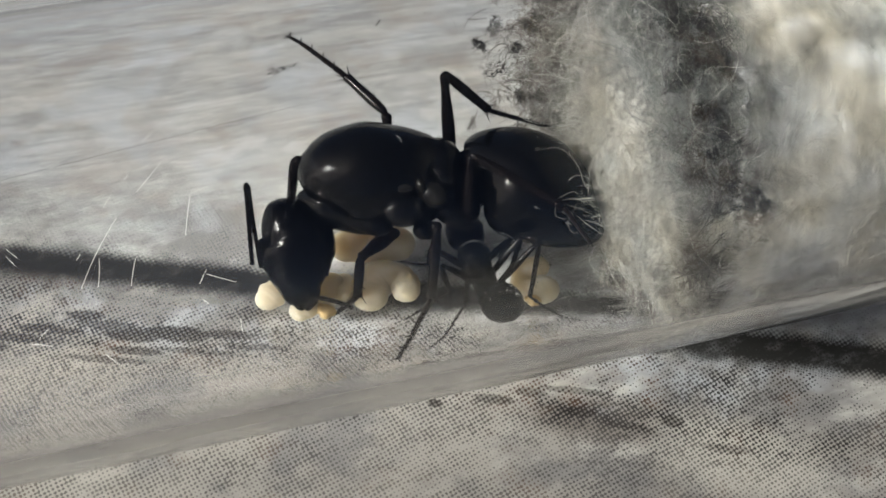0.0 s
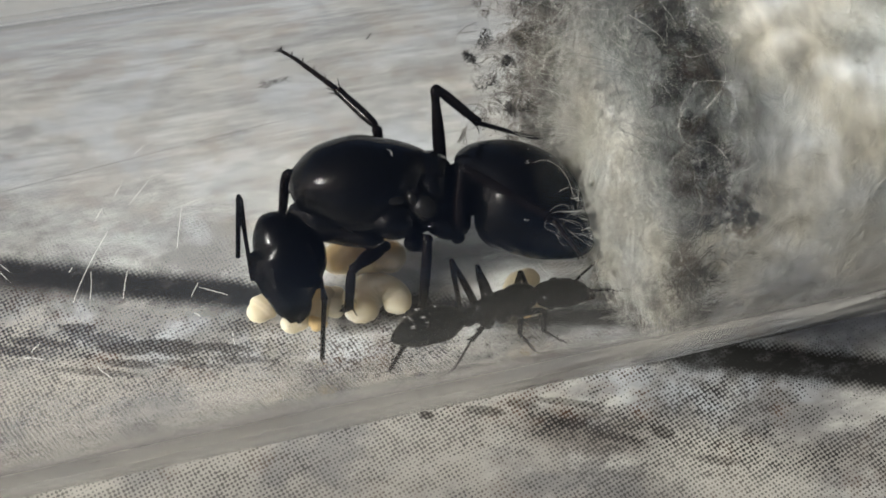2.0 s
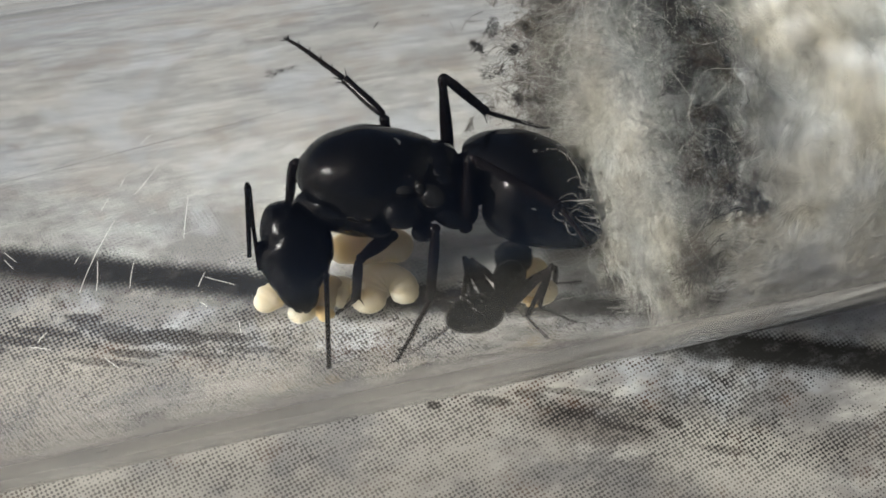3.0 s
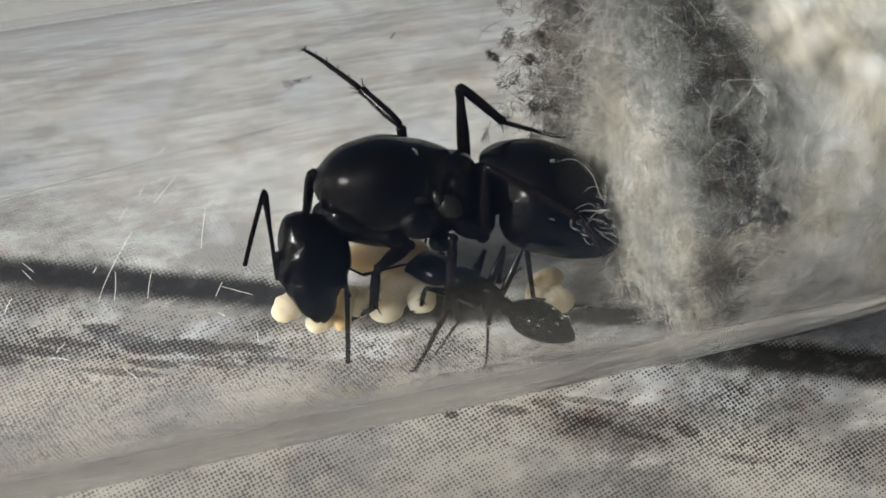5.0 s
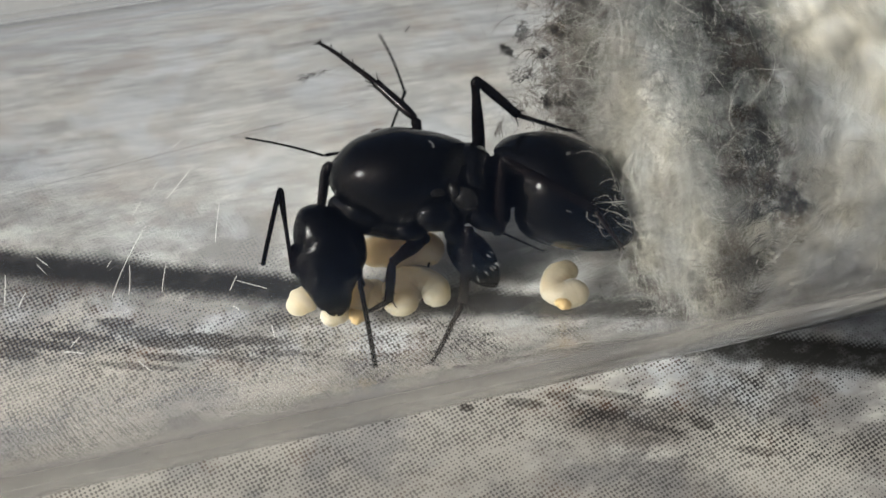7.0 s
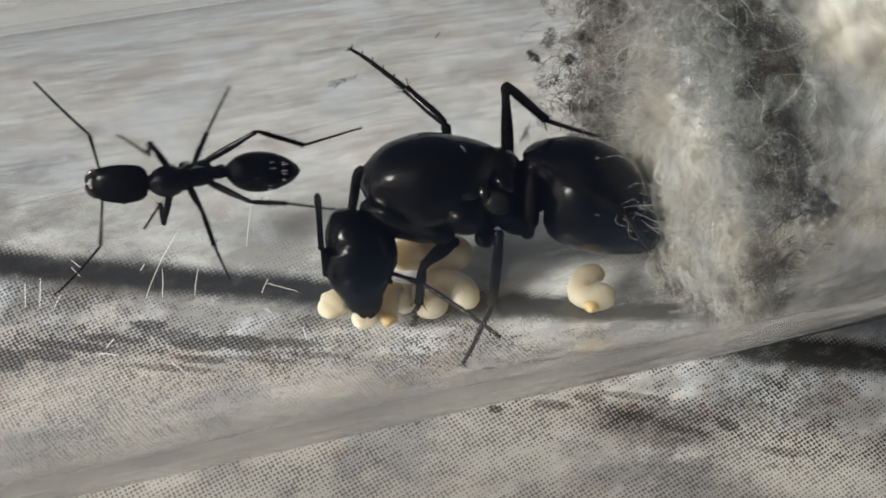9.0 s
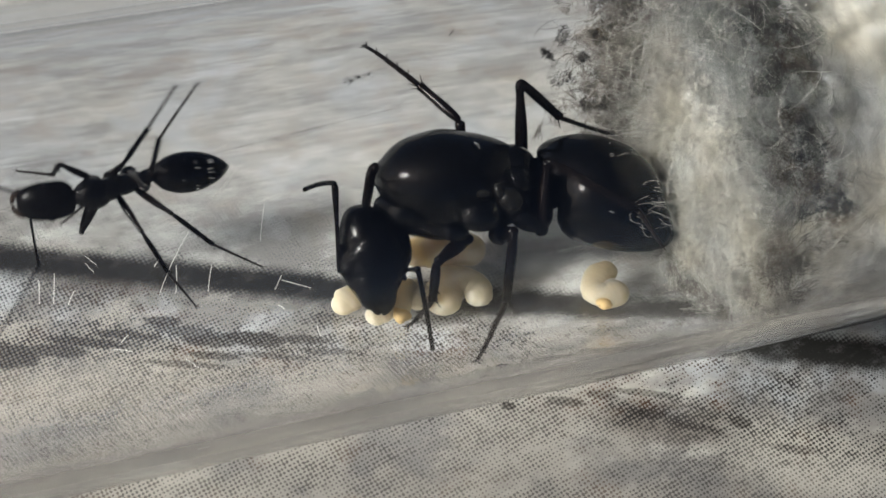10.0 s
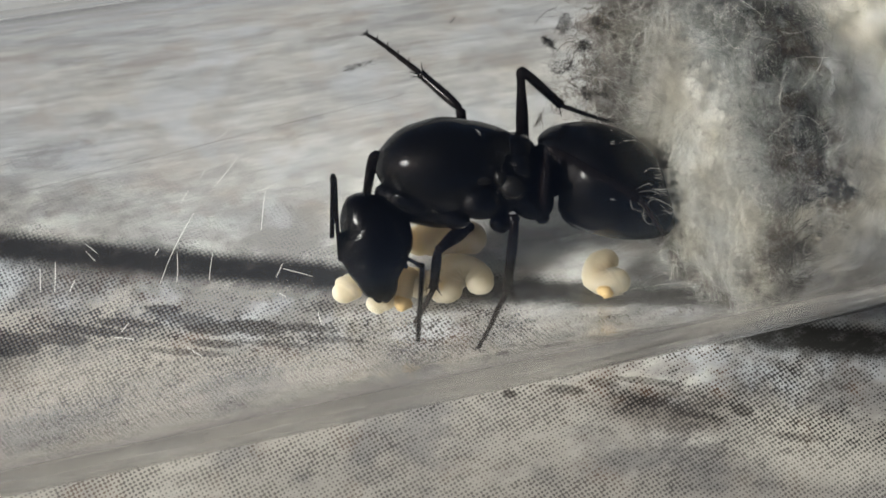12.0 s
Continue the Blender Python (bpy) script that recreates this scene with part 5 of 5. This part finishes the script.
QUEEN_FAR_WHIP = [
    (0.0, -97, 2), (0.3, -110, -3), (0.5, -114, 3), (0.8, -128, 30), (1.0, -130, 46), (1.3, -122, 48), (1.5, -107, 31), (1.8, -103, 24), (2.0, -100, 19), (2.5, -109, -2), (3.0, -99, 9), (4.8, -109, 5), (5.0, -112, 6), (5.5, -104, 8), (6.0, -103, 20), (6.5, -106, -4), (6.7, -112, -1), (8.5, -101, 27), (9.0, -101, 23), (9.5, -112, 31), (9.8, -123, 43), (10.0, -130, 47), (10.2, -141, 55), (10.5, -160, 71), (10.8, 159, 73), (11.0, 153, 71), (11.3, -158, 62), (11.5, -129, 29), (11.8, -109, 30),
    (12.0, -104, 16),
]

QUEEN_NEAR_SCAPE = [
    (0.0, -129, 4), (0.5, -118, 11), (1.0, -106, 16), (1.5, -102, 17), (2.0, -97, 30), (2.5, -90, 41), (3.0, -106, 48), (4.8, -104, 33), (5.5, -87, 36), (6.0, -107, 28), (6.5, -94, 33), (6.7, -105, 36), (8.3, -78, 60), (8.5, -68, 48), (9.0, -60, 36), (9.5, -78, 52), (9.8, -83, 58), (10.0, -81, 57), (10.3, -93, 41), (10.7, -105, 14), (11.0, -104, 14), (11.5, -98, 40), (11.8, -95, 52),
    (12.0, -80, 44),
]
QUEEN_NEAR_WHIP = [
    (0.0, -67, 51), (0.5, -77, 54), (1.0, -103, 48), (1.5, -104, 47), (2.0, -104, 32), (2.5, -106, 20), (3.0, -101, 8), (4.8, -102, 25), (5.5, -107, 35), (6.0, -103, 39), (6.5, -111, 27), (6.7, -105, 21), (8.3, -66, -7), (8.5, -57, -9), (9.0, -60, 14), (9.5, -72, -2), (9.8, -95, 7), (10.0, -99, 16), (10.3, -112, 34), (10.7, -118, 41), (11.0, -121, 38), (11.5, -119, 10), (11.8, -116, 1),
    (12.0, -109, 19),
]

QUEEN_FOOT = [(0, (-1.22, -1.45, 1.00)), (0.5, (-1.70, -1.92, 1.11)), (0.8, (-2.53, -2.72, 1.39)), (1.0, (-2.83, -2.55, 1.32)), (1.5, (-2.02, -1.99, 1.13)), (2.0, (-0.98, -0.90, 0.91)), (3.0, (-1.14, -1.36, 0.98)), (5.0, (-1.35, -1.25, 0.96)), (6.0, (-1.64, -1.30, 0.97)), (8.5, (-1.23, -1.31, 0.97)), (9.0, (-0.60, -1.50, 1.01)), (10.0, (-1.18, -1.67, 1.05)), (10.7, (-2.06, -2.10, 1.17)), (11.0, (-2.97, -2.52, 1.31)), (11.3, (-2.90, -3.11, 1.56)), (11.5, (-1.85, -2.43, 1.27)), (12.0, (-1.44, -2.40, 1.26))]


def mid_leg(a, c, l1, l2, out):
    """The knee between a hip and an ankle, bent towards out; draws the ankle in if it is out of reach."""
    d = c - a
    if d.length > 0.985 * (l1 + l2):
        c = a + d.normalized() * 0.985 * (l1 + l2)
        d = c - a
    k = (l1 * l1 - l2 * l2 + d.length_squared) / (2 * d.length)
    h = math.sqrt(max(0.0, l1 * l1 - k * k))
    n = d.normalized()
    side = (out - n * out.dot(n)).normalized()
    return a + n * k + side * h, c


def from_angles(az, el):
    return Vector((math.cos(radians(el)) * math.cos(radians(az)), math.cos(radians(el)) * math.sin(radians(az)), math.sin(radians(el))))


# how far the worker lifts her rear while she crawls under the queen, in degrees
WORKER_LIFT = [(0.0, 35), (0.3, 52), (0.5, 58), (1.0, 58), (1.3, 55), (1.5, 50), (1.8, 14), (2.0, 0), (2.5, 5), (3.0, 25), (3.2, 20), (3.7, 5), (4.8, 0), (12.0, 0)]


def lift_of(t):
    return float(np.interp(t, [a for a, b in WORKER_LIFT], [b for a, b in WORKER_LIFT]))


def motions():
    # the worker: body on the wall, head and rear turning on it
    walk(worker, [(t, wall_pose(x, phi, h)) for t, x, phi, h, hy, gy in WORKER_WAY])
    walk(worker_parts["head"], [(t, at(*WORKER_HEAD, 0, 0, hy)) for t, x, phi, h, hy, gy in WORKER_WAY])
    walk(worker_parts["gaster"], [(t, at(*WORKER_GASTER, 0, lift_of(t), gy - 0.6 * lift_of(t))) for t, x, phi, h, hy, gy in WORKER_WAY])
    for key, rows in WORKER_FEET.items():
        l1, l2, l3 = WORKER_BONES[key.split("_")[1]]
        hip = Vector(WORKER_COXA[key])
        bones = {"femur": [], "tibia": [], "tarsus": []}
        for t, x, y, z in rows:
            foot = Vector((x, y, z))
            flat = (foot - hip) * Vector((1, 1, 0))
            ankle = foot - flat.normalized() * l3 * 0.93 + Vector((0, 0, l3 * 0.36))
            if (ankle - hip).length < 0.9:
                ankle = hip + (ankle - hip).normalized() * 0.9
            splay, rise = (-.05, 1.0) if key == "right_hind" and t >= 10.0 else WORKER_KNEE[key]
            knee, ankle = mid_leg(hip, ankle, l1, l2, Vector((flat.x * 0.1, splay, rise)))
            for name, a, b in (("femur", hip, knee), ("tibia", knee, ankle), ("tarsus", ankle, foot)):
                bones[name].append((t, bone(a, b)))
        for name, keys in bones.items():
            walk(worker_parts[key, name], keys)
    for key, rows in WORKER_FEELERS.items():
        shafts, whips = [], []
        for t, ex, ey, ez, tx, ty, tz in rows:
            hy = float(np.interp(t, [r[0] for r in WORKER_WAY], [r[4] for r in WORKER_WAY]))
            root = (at(*WORKER_HEAD, 0, 0, hy) @ Vector((1.72 * MM, (-.42 if key == "right" else .42) * MM, .1 * MM))) / MM
            way = Vector((ex, ey, ez)) - root
            elbow = root + way.normalized() * 1.9
            shafts.append((t, bone(root, elbow)))
            whips.append((t, bone(elbow, (tx, ty, tz))))
        walk(worker_parts[key, "scape"], shafts)
        walk(worker_parts[key, "funiculus"], whips)
    # the queen: her two feelers and the near front foot
    o = Vector(QUEEN_AT)
    for key, shaft_rows, whip_rows in (("far", QUEEN_FAR_SCAPE, QUEEN_FAR_WHIP), ("near", QUEEN_NEAR_SCAPE, QUEEN_NEAR_WHIP)):
        root, l1, l2 = FEELER[key]
        root = Vector(root) - o
        shafts, whips = [], []
        for (t, az, el), (_, waz, wel) in zip(shaft_rows, whip_rows):
            elbow = root + from_angles(az, el) * l1
            shafts.append((t, bone(root, elbow)))
            whips.append((t, bone(elbow, elbow + from_angles(waz, wel))))
        walk(queen_parts[key, "scape"], shafts)
        walk(queen_parts[key, "funiculus"], whips)
    ankle = Vector(QUEEN_LEGS["near_front"][2]) - o
    walk(queen_parts["near_front", "tarsus"], [(t, bone(ankle, Vector(p) - o)) for t, p in QUEEN_FOOT])


build_ground()
build_tube()
build_cotton()
queen, queen_parts = build_queen()
worker, worker_parts = build_worker()
build_brood()
build_litter()
motions()
